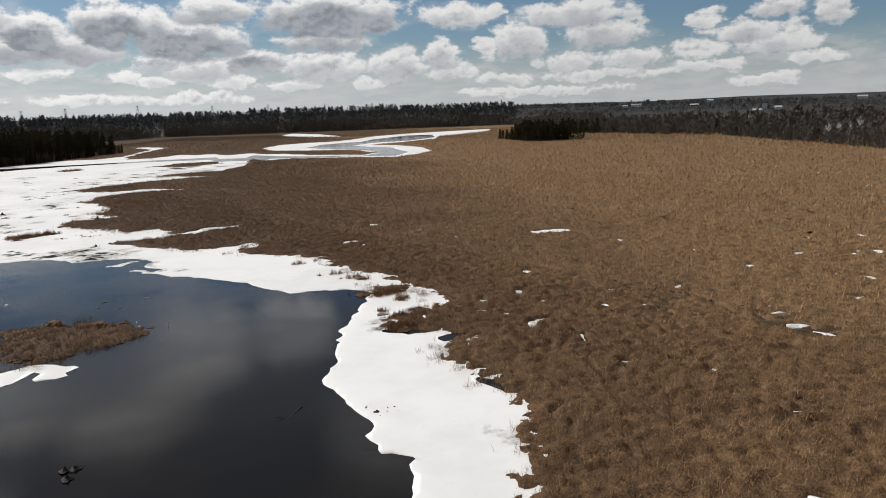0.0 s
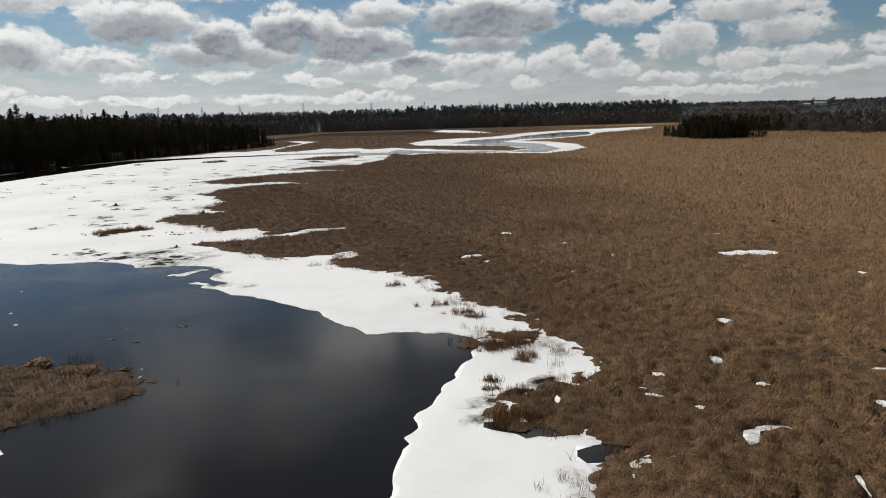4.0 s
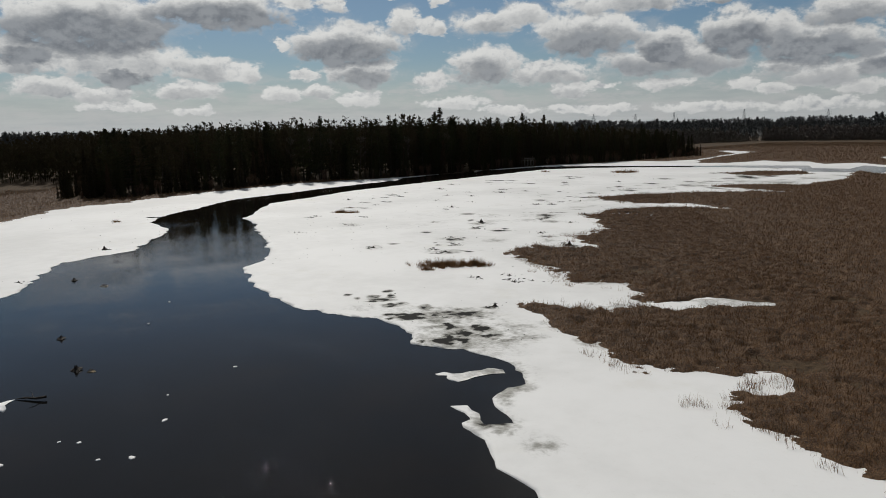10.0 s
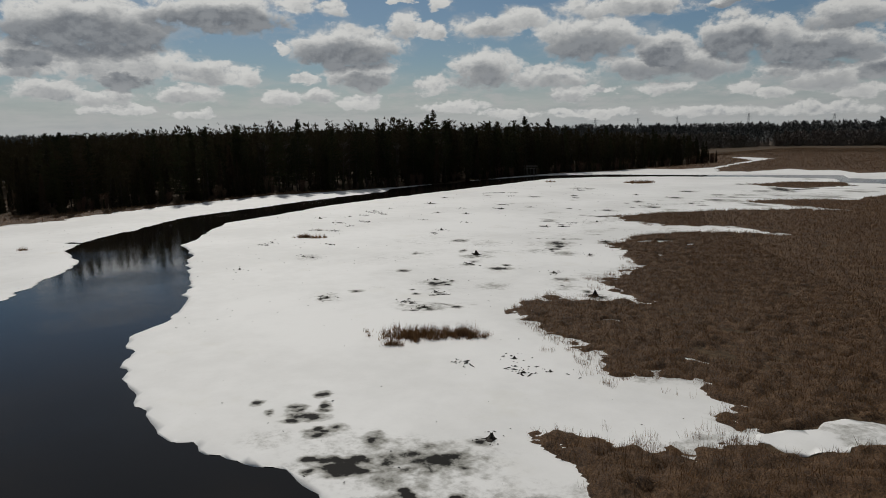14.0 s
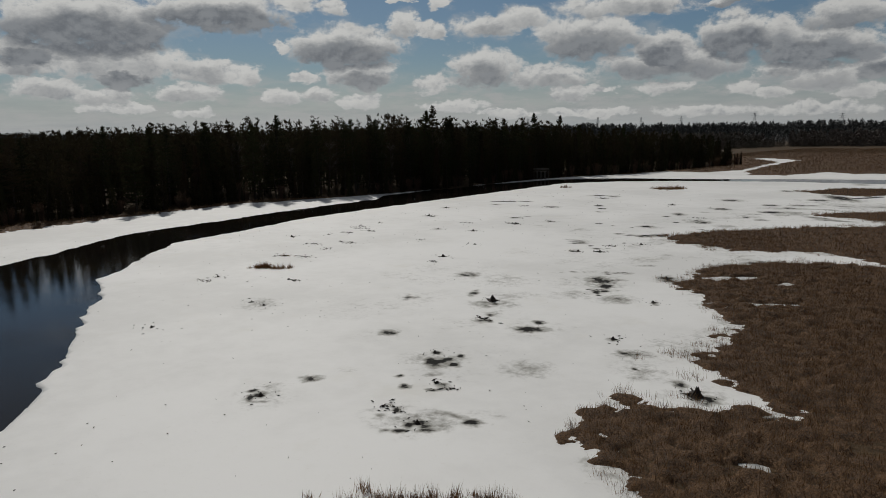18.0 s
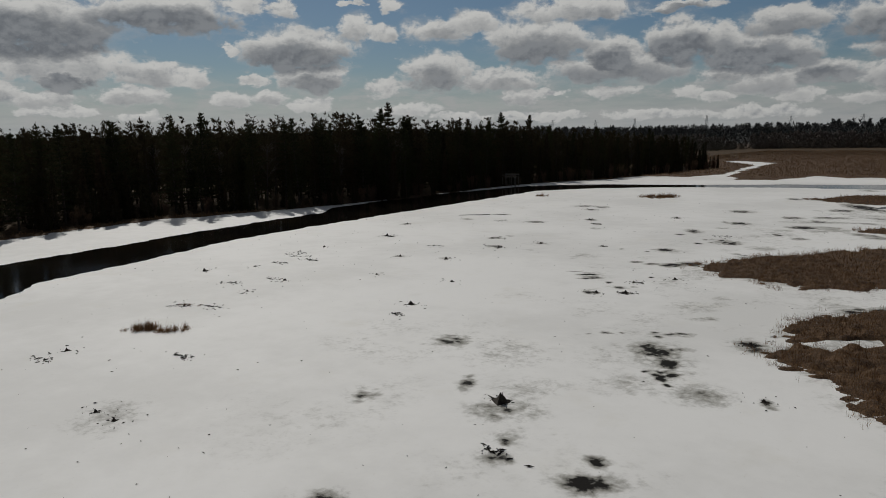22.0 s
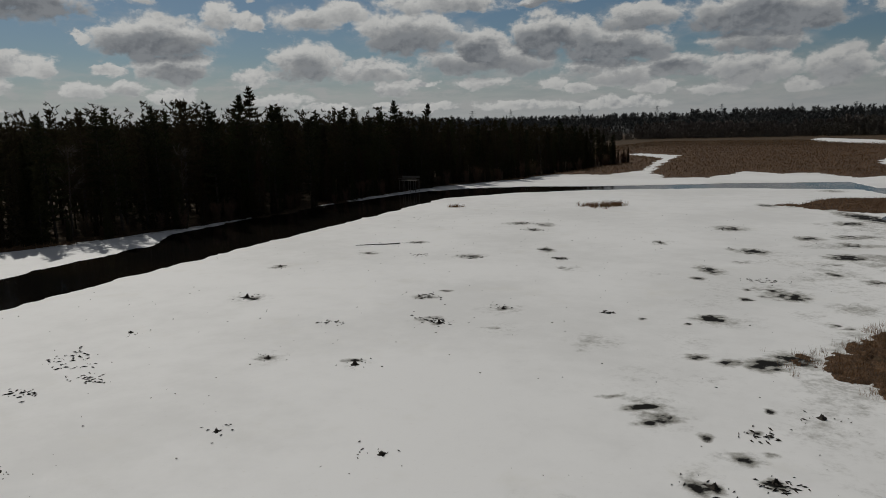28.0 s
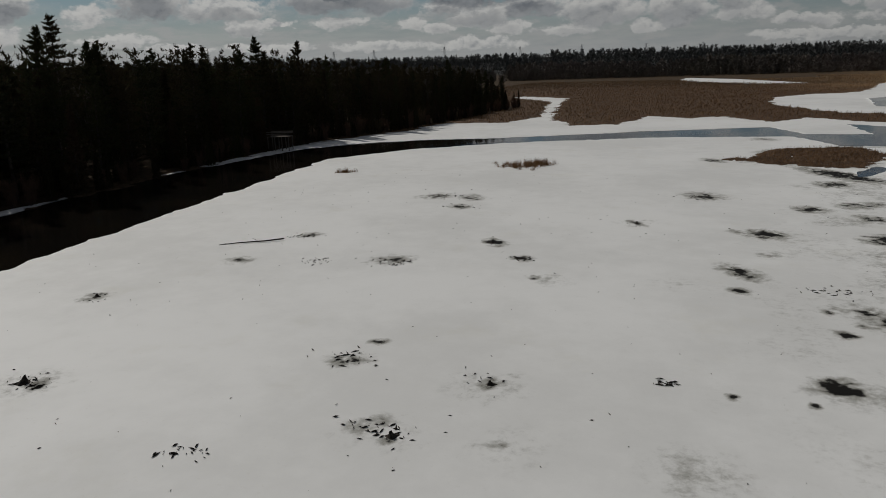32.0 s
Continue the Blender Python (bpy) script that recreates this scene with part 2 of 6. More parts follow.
haze = lit(W.mix(W.span(streak, 0.3, 0.65), (0.60, 0.625, 0.645), (0.70, 0.71, 0.715)))
clear = W.mix(banks, W.mix(veil, blue, haze), lit((0.68, 0.68, 0.675)))
shown = W.mix(cover, W.mix(wisp, clear, lit((0.66, 0.67, 0.68))), cloud)
back = W.node("ShaderNodeBackground")
W.put(back.inputs[0], shown)
back.inputs[1].default_value = 1.0
W.put(W.node("ShaderNodeOutputWorld").inputs[0], back.outputs[0])

# ------------------------------------------------------------------ materials


def material(name):
    m = bpy.data.materials.new(name)
    m.use_nodes = True
    n = Nodes(m.node_tree)
    shader = n.node("ShaderNodeBsdfPrincipled")
    n.put(n.node("ShaderNodeOutputMaterial").inputs[0], shader.outputs[0])
    at = n.node("ShaderNodeTexCoord").outputs["Object"]
    return m, n, shader, at


def island(n):
    return n.node("ShaderNodeNewGeometry").outputs["Random Per Island"]


def mat_blades(name, dark, mid, pale, patch=0.05):
    m, n, s, at = material(name)
    r = island(n)
    big = n.span(n.noise(at, patch, 4.0, 0.6), 0.35, 0.68)
    fine = n.noise(at, 0.8, 2.0)
    c = n.mix(n.span(r, 0.0, 1.0), dark, mid)
    c = n.mix(n.math("MULTIPLY", big, n.span(fine, 0.25, 0.75, 0.35, 1.0)), c, pale)
    n.put(s.inputs["Base Color"], c)
    s.inputs["Roughness"].default_value = 0.75
    s.inputs["Specular IOR Level"].default_value = 0.25
    return m


def mat_reed(name, single):
    """Dead reeds: red-brown beside the pond, khaki out in the marsh, in patches, the pond side darkened as if backlit;
    single blades differ one by one.
    """
    m, n, s, at = material(name)
    side = n.vec("DOT_PRODUCT", at, (0.75, 0.15, 0))
    patch = n.noise(at, 0.035, 5.0, 0.6)
    # besides the hue, the pond side's backlit darkness is put into this blend
    khaki = n.span(n.math("MULTIPLY_ADD", patch, 70.0, side), 32.0, 80.0)
    fine = n.noise(n.vec("MULTIPLY", at, (1.0, 1.0, 0.35)), 9.0, 4.0, 0.7)
    mid = n.noise(at, 1.1, 4.0, 0.65)
    if single:
        r = island(n)
        pale = n.math("MULTIPLY_ADD", r, 0.75, n.math("MULTIPLY", mid, 0.35))
        red, tan = n.mix(n.span(pale, 0.1, 0.95), (0.105, 0.055, 0.026), (0.325, 0.188, 0.090)), n.mix(n.span(pale, 0.1, 0.95), (0.22, 0.126, 0.060), (0.57, 0.365, 0.188))
    else:
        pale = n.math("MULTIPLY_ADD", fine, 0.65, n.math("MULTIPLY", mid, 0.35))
        # mat much darker than the blades: shade between clumps put into its colour
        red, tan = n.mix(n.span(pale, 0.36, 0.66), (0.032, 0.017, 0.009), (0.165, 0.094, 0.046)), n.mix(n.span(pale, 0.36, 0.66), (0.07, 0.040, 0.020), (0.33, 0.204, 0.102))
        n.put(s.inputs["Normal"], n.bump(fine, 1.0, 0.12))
    n.put(s.inputs["Base Color"], n.mix(khaki, red, tan))
    s.inputs["Roughness"].default_value = 0.8
    s.inputs["Specular IOR Level"].default_value = 0.2
    return m


def mat_plain(name, a, b, scale, rough=0.85, relief=0.4, deep=0.03, spec=0.3):
    m, n, s, at = material(name)
    one, two = n.noise(at, scale, 6.0, 0.6), n.noise(at, scale * 9, 4.0, 0.6)
    both = n.math("MULTIPLY_ADD", two, 0.4, n.math("MULTIPLY", one, 0.6))
    n.put(s.inputs["Base Color"], n.mix(n.span(both, 0.32, 0.68), a, b))
    n.put(s.inputs["Normal"], n.bump(both, relief, deep))
    s.inputs["Roughness"].default_value = rough
    s.inputs["Specular IOR Level"].default_value = spec
    return m


def mat_snow():
    """Old snow on ice: white, greyed and browned where it is wet (the mesh's own wet value, on the east side also a
    painted dimming) and where dust has melted in.
    """
    m, n, s, at = material("old_snow")
    mark = n.node("ShaderNodeAttribute")
    mark.attribute_name = "wet"
    wet = mark.outputs["Fac"]
    big, mid, fine = n.noise(at, 0.05, 4.0), n.noise(at, 0.45, 6.0, 0.65), n.noise(at, 3.5, 5.0, 0.65)
    c = n.mix(n.span(n.math("MULTIPLY_ADD", mid, 0.3, n.math("MULTIPLY", big, 0.75)), 0.42, 0.68), (0.81, 0.808, 0.80), (0.71, 0.708, 0.698))
    c = n.mix(n.math("MULTIPLY", n.span(n.noise(at, 0.16, 5.0, 0.6), 0.56, 0.76), 0.35), c, (0.66, 0.645, 0.59))
    c = n.mix(n.math("MULTIPLY", n.span(fine, 0.60, 0.8), 0.22), c, (0.50, 0.47, 0.41))
    rough = n.math("MULTIPLY_ADD", fine, 0.35, n.math("MULTIPLY", n.noise(n.vec("MULTIPLY", at, (1, 1.0, 1)), 1.1, 7.0, 0.68, 0.3), 0.65))
    soak = n.math("ADD", wet, n.math("MULTIPLY", n.math("SUBTRACT", rough, 0.55), n.math("MULTIPLY", n.span(wet, 0.02, 0.3), 1.7)))
    c = n.mix(n.span(soak, 0.08, 0.72), c, (0.30, 0.295, 0.27))
    c = n.mix(n.span(soak, 0.61, 0.89), c, (0.016, 0.015, 0.014))
    n.put(s.inputs["Base Color"], c)
    s.inputs["Roughness"].default_value = 0.66
    n.put(s.inputs["Specular IOR Level"], n.span(soak, 0.1, 0.6, 0.22, 0.03))
    n.put(s.inputs["Normal"], n.bump(n.math("MULTIPLY_ADD", mid, 0.6, n.math("MULTIPLY", fine, 0.25)), 0.22, 0.10))
    return m


def mat_water():
    m, n, s, at = material("pond_water")
    deep = n.noise(at, 0.06, 4.0, 0.6)
    n.put(s.inputs["Base Color"], n.mix(n.span(deep, 0.4, 0.7), (0.006, 0.0055, 0.005), (0.013, 0.010, 0.007)))
    s.inputs["Roughness"].default_value, s.inputs["IOR"].default_value = 0.035, 1.33
    calm = n.span(n.noise(at, 0.045, 3.0), 0.42, 0.62)
    ripple = n.noise(n.vec("MULTIPLY", at, (1.3, 2.6, 1.0)), 2.6, 5.0, 0.68, 0.4)
    swell = n.noise(at, 0.35, 2.0)
    b = n.node("ShaderNodeBump")
    b.inputs["Distance"].default_value = 0.02
    n.put(b.inputs["Strength"], n.math("MULTIPLY_ADD", calm, 0.38, 0.12))
    n.put(b.inputs["Height"], n.math("MULTIPLY_ADD", swell, 1.5, ripple))
    n.put(s.inputs["Normal"], b.outputs[0])
    return m


def mat_needles(name, a, b):
    m, n, s, at = material(name)
    oi = n.node("ShaderNodeObjectInfo").outputs["Random"]
    c = n.mix(island(n), a, b)
    c = n.mix(n.span(oi, 0.3, 0.9, 0.0, 0.42, False), c, n.mix(n.span(n.math("FRACT", n.math("MULTIPLY", oi, 7.3)), 0.45, 0.55), (0.085, 0.052, 0.032), (0.060, 0.062, 0.026)))
    n.put(s.inputs["Base Color"], c)
    leaf = n.node("ShaderNodeBsdfTranslucent")
    n.put(leaf.inputs[0], c)
    both = n.node("ShaderNodeMixShader")
    both.inputs[0].default_value = 0.15
    n.put(both.inputs[1], s.outputs[0])
    n.put(both.inputs[2], leaf.outputs[0])
    n.put(n.node("ShaderNodeOutputMaterial").inputs[0], both.outputs[0])
    for extra in [k for k in m.node_tree.nodes if k.bl_idname == "ShaderNodeOutputMaterial"][:1]:
        m.node_tree.nodes.remove(extra)
    s.inputs["Roughness"].default_value, s.inputs["Specular IOR Level"].default_value = 0.9, 0.04
    return m


SNOW, WATER = mat_snow(), mat_water()
SOIL = mat_plain("marsh_soil", (0.055, 0.038, 0.022), (0.12, 0.085, 0.050), 0.25, 0.95, 0.8, 0.08)
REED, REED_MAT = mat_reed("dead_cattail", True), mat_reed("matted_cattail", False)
SEDGE = mat_blades("pale_straw", (0.31, 0.215, 0.125), (0.52, 0.385, 0.23), (0.64, 0.52, 0.34))
PINE_LEAF = mat_needles("pine_needles", (0.015, 0.018, 0.009), (0.048, 0.047, 0.023))
CEDAR_LEAF = mat_needles("cedar_foliage", (0.020, 0.018, 0.010), (0.055, 0.043, 0.024))
SHRUB_TWIG = mat_needles("reddish_twigs", (0.07, 0.042, 0.030), (0.16, 0.10, 0.07))
BARK = mat_plain("bark", (0.030, 0.023, 0.018), (0.075, 0.058, 0.045), 3.0, 0.95, 0.8, 0.04)
TWIG = mat_plain("bare_twigs", (0.07, 0.056, 0.046), (0.14, 0.115, 0.10), 1.0, 0.95)
BIRCH = mat_plain("birch_bark", (0.50, 0.48, 0.44), (0.68, 0.66, 0.62), 2.0, 0.8)
DEADWOOD = mat_plain("wet_dead_wood", (0.012, 0.010, 0.008), (0.05, 0.038, 0.028), 4.0, 0.8, 0.9, 0.04)
# the horizon woods' greyed colour has a mild aerial haze mixed in
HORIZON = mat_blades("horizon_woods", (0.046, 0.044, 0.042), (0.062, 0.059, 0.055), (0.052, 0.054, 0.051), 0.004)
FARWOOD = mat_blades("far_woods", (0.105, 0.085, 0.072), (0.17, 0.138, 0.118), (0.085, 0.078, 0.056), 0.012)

# ------------------------------------------------------------------ plan of the marsh, metres
EAST_SHORE = [   # foot of the reeds from the near end northwards
    (6, -70), (1, -40), (4, -15), (3, 10), (3, 32), (4, 36), (3, 39.5), (4, 42), (3, 45), (2, 48.5), (-1, 51.5), (0.5, 55.5), (3, 57.5), (0, 58.5), (-5.5, 60),
    (-5, 63), (-2.5, 65.5), (-1, 69), (-2.5, 72.5), (-5, 77), (-7.5, 80), (-12, 83), (-15, 87.5), (-17, 91.5), (-21, 92.5),
    (-28, 94), (-29, 96.5), (-28, 101.5), (-36, 98.5), (-43, 101.5), (-49.5, 105), (-49, 108.5), (-44.5, 109.5), (-43, 112),
    (-45, 116), (-48, 118.5), (-53, 116.5), (-56, 119), (-61, 121), (-64.5, 122.5), (-67, 125), (-68.5, 130), (-65, 132.5),
    (-61, 134.5), (-66, 137.5), (-70, 139), (-69, 143), (-70, 147.5)]
NORTH_EAST_SHORE = [
    (-71.5, 152), (-76, 157), (-80.5, 160), (-82, 168), (-81, 173), (-78, 178.5), (-73, 181), (-66, 183), (-74, 186), (-80, 186.5),
    (-85, 182), (-92, 184), (-98.5, 187.3), (-95, 193), (-91, 200), (-84, 211), (-77, 217), (-68, 220), (-78, 222), (-91, 225.5),
    (-84, 235), (-74, 240), (-72, 258), (-75, 275), (-78, 295), (-70.3, 286), (-60.7, 293), (-51, 292),
    (-42, 291), (-30, 290), (-18, 286), (-9, 302), (-4, 318), (-9.7, 353), (-24, 383), (-38, 391), (-25, 409), (-3, 446), (-2, 490),
    (8, 502), (37, 563), (42, 602), (29, 600), (-4, 572), (-26, 552)]
NORTH_SHORE = [
    (-48, 515), (-59, 467), (-69, 445), (-82, 440), (-94, 424), (-97, 388), (-82, 355), (-63, 348), (-50, 351), (-37, 336), (-29.6, 318),
    (-33, 306), (-44, 312), (-57, 316), (-73, 331), (-81, 332), (-92, 344), (-99, 332), (-109, 347), (-117, 342),
    (-127, 348), (-131, 325), (-141, 322), (-150, 341), (-155, 372), (-164, 431), (-184, 446), (-188, 439), (-166, 410),
    (-158.5, 372), (-154, 345), (-158, 330), (-172, 327), (-176, 305), (-184, 284), (-185, 262), (-184, 240), (-184, 212), (-186.5, 196),
    (-192, 178), (-188.5, 155), (-184, 137), (-177, 118), (-176, 108), (-168, 100), (-158, 92), (-150, 78), (-146, 40), (-152, 0), (-149, -70)]
WATER_EAST = [   # edge of the snow-covered ice along the open water
    (0, -70), (-4, -38), (-1, -12), (-2, 10), (-2, 32), (-2, 36), (-4.3, 37), (-5, 41), (-7, 45), (-8.5, 47.5), (-9, 57), (-8.5, 64), (-8, 69), (-8.6, 73.8),
    (-13, 74), (-16.5, 73.2), (-25, 80), (-30.9, 83), (-31.9, 82.7), (-33.9, 83.8), (-35.5, 84.4), (-37.5, 85.4), (-39.2, 86.1), (-39.7, 86.8), (-39.1, 87.2), (-37.9, 86.5), (-36.5, 85.6), (-35.1, 86.6), (-36.3, 87.2), (-37.5, 87.7), (-39, 89.1), (-39, 90.3), (-38.5, 91.5), (-40, 92.8), (-41.4, 93.9), (-43.8, 93.7), (-45.7, 94.1), (-46.4, 93.2), (-47.2, 93.9), (-48.0, 93.0), (-48.6, 92.4), (-49.4, 92.4), (-49.9, 93.2), (-51.0, 93.7), (-52.1, 94.1), (-52.9, 94.6), (-54.3, 95.2), (-56.2, 95.7), (-57.8, 94.2), (-59.8, 93.9),
    (-66.5, 93.2)]
WATER_CHANNEL = [
    (-78, 96), (-85, 99), (-87, 103.5), (-97, 109.5),
    (-107, 114), (-122, 121), (-128, 123), (-140, 133), (-147, 140), (-151, 151), (-158, 170), (-161, 190), (-164, 215)]
WATER_NORTH = [
    (-167, 241), (-169.5, 263), (-161, 277), (-146, 289), (-121, 300), (-98, 303), (-91.4, 289), (-80, 290), (-76, 292), (-71.6, 282), (-71, 299),
    (-52, 297), (-38, 299), (-31, 299), (-18.8, 295), (-14, 318), (-25, 362), (-42, 382), (-47, 392), (-39, 417), (-20, 430), (-3.5, 472),
    (-6, 519), (-24, 517), (-44, 466), (-48, 437), (-68, 415), (-72, 380), (-51, 358), (-35, 340), (-27, 317), (-33, 301), (-43, 306),
    (-53, 308), (-69, 314), (-78, 322), (-86, 328), (-84, 308), (-95, 308), (-101, 321), (-123, 311),
    (-149, 297), (-163, 292), (-172, 287), (-181.5, 276), (-185, 250), (-185, 228)]
WATER_WEST = [
    (-181.5, 207), (-176, 200), (-171, 172), (-167, 158), (-162, 138), (-151, 125), (-145, 117), (-136, 109.5), (-125, 108),
    (-108, 96), (-105, 86), (-91, 78), (-86, 72), (-89, 66), (-110, 50), (-126, 20), (-131, -20), (-128, -70)]
FAR_STRIP = [(-132, 601), (-130, 639), (-104, 604), (-73, 533), (-93, 537), (-120, 568)]
ISLETS = [       # reeds standing off the shore: outline of each
    [(-31, 53.5), (-28, 57), (-26, 60), (-28, 62.5), (-33, 64.5), (-38, 64), (-41, 61.5), (-39, 57), (-35, 53.5)],
    [(-109, 270), (-103, 283), (-90, 288), (-85, 278), (-92, 265), (-102, 266)],
    [(-9, 72.6), (-7.5, 75), (-4.5, 75), (-2.8, 72.2), (-4, 70.6), (-6.5, 71.6)]]
SNOW_HOLES = [   # snow lying in openings of the reeds: x, y, half length, half width, turn
    (3.1, 64.3, 1.0, 0.45, 0.5), (-0.1, 67.2, 0.7, 0.4, 0.4), (2.1, 65.2, 0.5, 0.35, 0.3), (5.1, 68.9, 0.6, 0.35, 0.3),
    (16.7, 105.7, 3.2, 1.3, 0.1), (24.4, 71.0, 0.9, 0.6, 0.8), (-13.7, 102.0, 1.3, 0.6, 0.2), (-9.5, 121.8, 1.1, 0.6, 0.1),
    (-10.7, 117.0, 1.0, 0.5, 0.0), (-38.5, 117.0, 4.6, 1.7, 0.85), (-77.5, 166.0, 2.4, 1.2, 0.5), (-72.5, 166.5, 1.5, 0.7, 0.9),
    (-70.5, 158.0, 1.8, 0.8, 0.4), (-60.0, 127.5, 1.0, 0.5, 0.3), (-50.0, 122.5, 1.1, 0.5, 0.0), (-47.0, 112.8, 1.6, 0.7, 0.2)]
FOREST = [
    (-330, 95), (-258, 130), (-222, 128), (-199, 112), (-189, 122), (-190, 138), (-191.5, 155), (-196, 178), (-189, 196),
    (-184.5, 212), (-184.5, 240), (-186, 262), (-185, 286), (-178, 307), (-172, 345), (-169, 382), (-180, 396), (-240, 420), (-330, 440)]


def lattice(x, y, seed=0):
    """Smooth value noise between 0 and 1."""
    xi, yi = np.floor(x).astype(np.int64), np.floor(y).astype(np.int64)
    fx, fy = x - xi, y - yi
    fx, fy = fx * fx * (3 - 2 * fx), fy * fy * (3 - 2 * fy)

    def at(a, b):
        h = (a * 374761393 + b * 668265263 + seed * 144665) & 0x7FFFFFFF
        h = ((h ^ (h >> 13)) * 1274126177) & 0x7FFFFFFF
        return ((h ^ (h >> 16)) & 0xFFFF) / 65535.0

    return (at(xi, yi) * (1 - fx) + at(xi + 1, yi) * fx) * (1 - fy) + (at(xi, yi + 1) * (1 - fx) + at(xi + 1, yi + 1) * fx) * fy


def fbm(x, y, size, octaves=3, seed=0):
    out, amp, tot = 0 * x, 1.0, 0.0
    for k in range(octaves):
        out, tot = out + amp * lattice(x / size, y / size, seed + 17 * k), tot + amp
        size, amp = size / 2.03, amp * 0.5
    return out / tot


def inside(x, y, outline):
    """Signed distance to an outline, positive inside."""
    x, y = np.asarray(x, float), np.asarray(y, float)
    pts = np.array(outline, float)
    best, odd = np.full(x.shape, 1e18), np.zeros(x.shape, bool)
    for (ax, ay), (bx, by) in zip(pts, np.roll(pts, -1, 0)):
        ex, ey = bx - ax, by - ay
        u = np.clip(((x - ax) * ex + (y - ay) * ey) / (ex * ex + ey * ey), 0, 1)
        best = np.minimum(best, (x - ax - u * ex) ** 2 + (y - ay - u * ey) ** 2)
        if ey:
            odd ^= ((ay > y) != (by > y)) & (x < ax + (y - ay) / ey * ex)
    return np.where(odd, 1, -1) * np.sqrt(best)


BASIN = EAST_SHORE + NORTH_EAST_SHORE + NORTH_SHORE
OPEN = WATER_EAST + WATER_CHANNEL + WATER_NORTH + WATER_WEST


def ragged(x, y, amount=1.0, seed=0):
    return (x + amount * (2.4 * (fbm(x, y, 4.0, 3, seed + 1) - 0.5) + 2.2 * (fbm(x, y, 1.3, 2, seed + 2) - 0.5)),
            y + amount * (2.4 * (fbm(x, y, 4.0, 3, seed + 5) - 0.5) + 2.2 * (fbm(x, y, 1.3, 2, seed + 6) - 0.5)))


def land(x, y):
    """How far a place lies on land (reeds, banks, wood), negative on the pond."""
    rx, ry = ragged(x, y, 1.15)
    d = 0.2 - np.maximum(inside(rx, ry, BASIN), inside(rx, ry, FAR_STRIP))
    for islet in ISLETS:
        d = np.maximum(d, inside(rx, ry, islet))
    return d


def holes(x, y):
    """How far a place lies in one of the snow-filled openings of the reeds, from 1 at the middle to below 0 outside."""
    rx, ry = ragged(x, y, 1.0, 40)
    out = np.full(np.shape(x), -9.0)
    for hx, hy, a, b, turn in SNOW_HOLES:
        c, s = math.cos(turn), math.sin(turn)
        u, v = (rx - hx) * c + (ry - hy) * s, -(rx - hx) * s + (ry - hy) * c
        out = np.maximum(out, 1 - np.hypot(u / a, v / b))
    small = fbm(x, y, 1.9, 2, 71) + 0.3 * (fbm(x, y, 30.0, 2, 72) - 0.5)
    return np.where(x < -20, out, np.maximum(out, (small - 0.865) * 6))


def link(name, verts, faces, mat, parent=None, label="", smooth=False):
    me = bpy.data.meshes.new(name)
    me.from_pydata(verts, [], faces)
    me.materials.append(mat)
    if smooth:
        me.shade_smooth()
    ob = new(name, me)
    if parent:
        ob.parent = parent
    if label:
        ob["label"] = label
    return ob


def triangles(name, verts, mat, parent=None, label=""):
    """A mesh of loose triangles from an array (n, 3, 3)."""
    n = len(verts)
    me = bpy.data.meshes.new(name)
    me.vertices.add(3 * n)
    me.vertices.foreach_set("co", np.ascontiguousarray(verts, np.float32).ravel())
    me.loops.add(3 * n)
    me.loops.foreach_set("vertex_index", np.arange(3 * n, dtype=np.int32))
    me.polygons.add(n)
    me.polygons.foreach_set("loop_start", np.arange(0, 3 * n, 3, dtype=np.int32))
    me.update(calc_edges=True)
    me.materials.append(mat)
    ob = new(name, me)
    if parent:
        ob.parent = parent
    if label:
        ob["label"] = label
    return ob


# ------------------------------------------------------------------ ground and water
def ground_sheet():
    def lines(fine_lo, fine_hi, step, lo, hi):
        mid = list(np.arange(fine_lo, fine_hi, step))
        out, d = [], step
        x = fine_lo
        while x > lo:
            d *= 1.06
            x -= d
            out.append(max(x, lo))
        left = out[::-1]
        out, d, x = [], step, mid[-1]
        while x < hi:
            d *= 1.06
            x += d
            out.append(min(x, hi))
        return np.array(left + mid + out)

    xs, ys = lines(-204, 40, 1.6, -4300, 4300), lines(-75, 330, 1.6, -1500, 4300)
    X, Y = np.meshgrid(xs, ys)
    z = np.clip(land(X, Y) * 0.5, -0.7, 0.06)
    z = z + np.where(z > 0, 0.10 * (fbm(X, Y, 3.0, 2, 3) - 0.4), 0)
    wood = inside(X, Y, FOREST)
    z = z + np.clip(wood * 0.05, 0, 1.6)
    far = np.hypot(X, Y)
    z = z + np.clip((far - 900) / 2500, 0, 1) * (26 * fbm(X, Y, 900.0, 3, 9) + np.clip((X + 300) / 2500, 0, 1) * 30 * fbm(X, Y, 1300.0, 2, 10))
    nx, ny = len(xs), len(ys)
    idx = np.arange(nx * ny).reshape(ny, nx)
    faces = np.stack([idx[:-1, :-1], idx[:-1, 1:], idx[1:, 1:], idx[1:, :-1]], -1).reshape(-1, 4)
    ob = link("ground", np.stack([X, Y, z], -1).reshape(-1, 3).tolist(), faces.tolist(), GROUND, smooth=True)
    tagged(ob, "flat brown marsh ground rising to wooded hills far off", "ground", kind="structure")


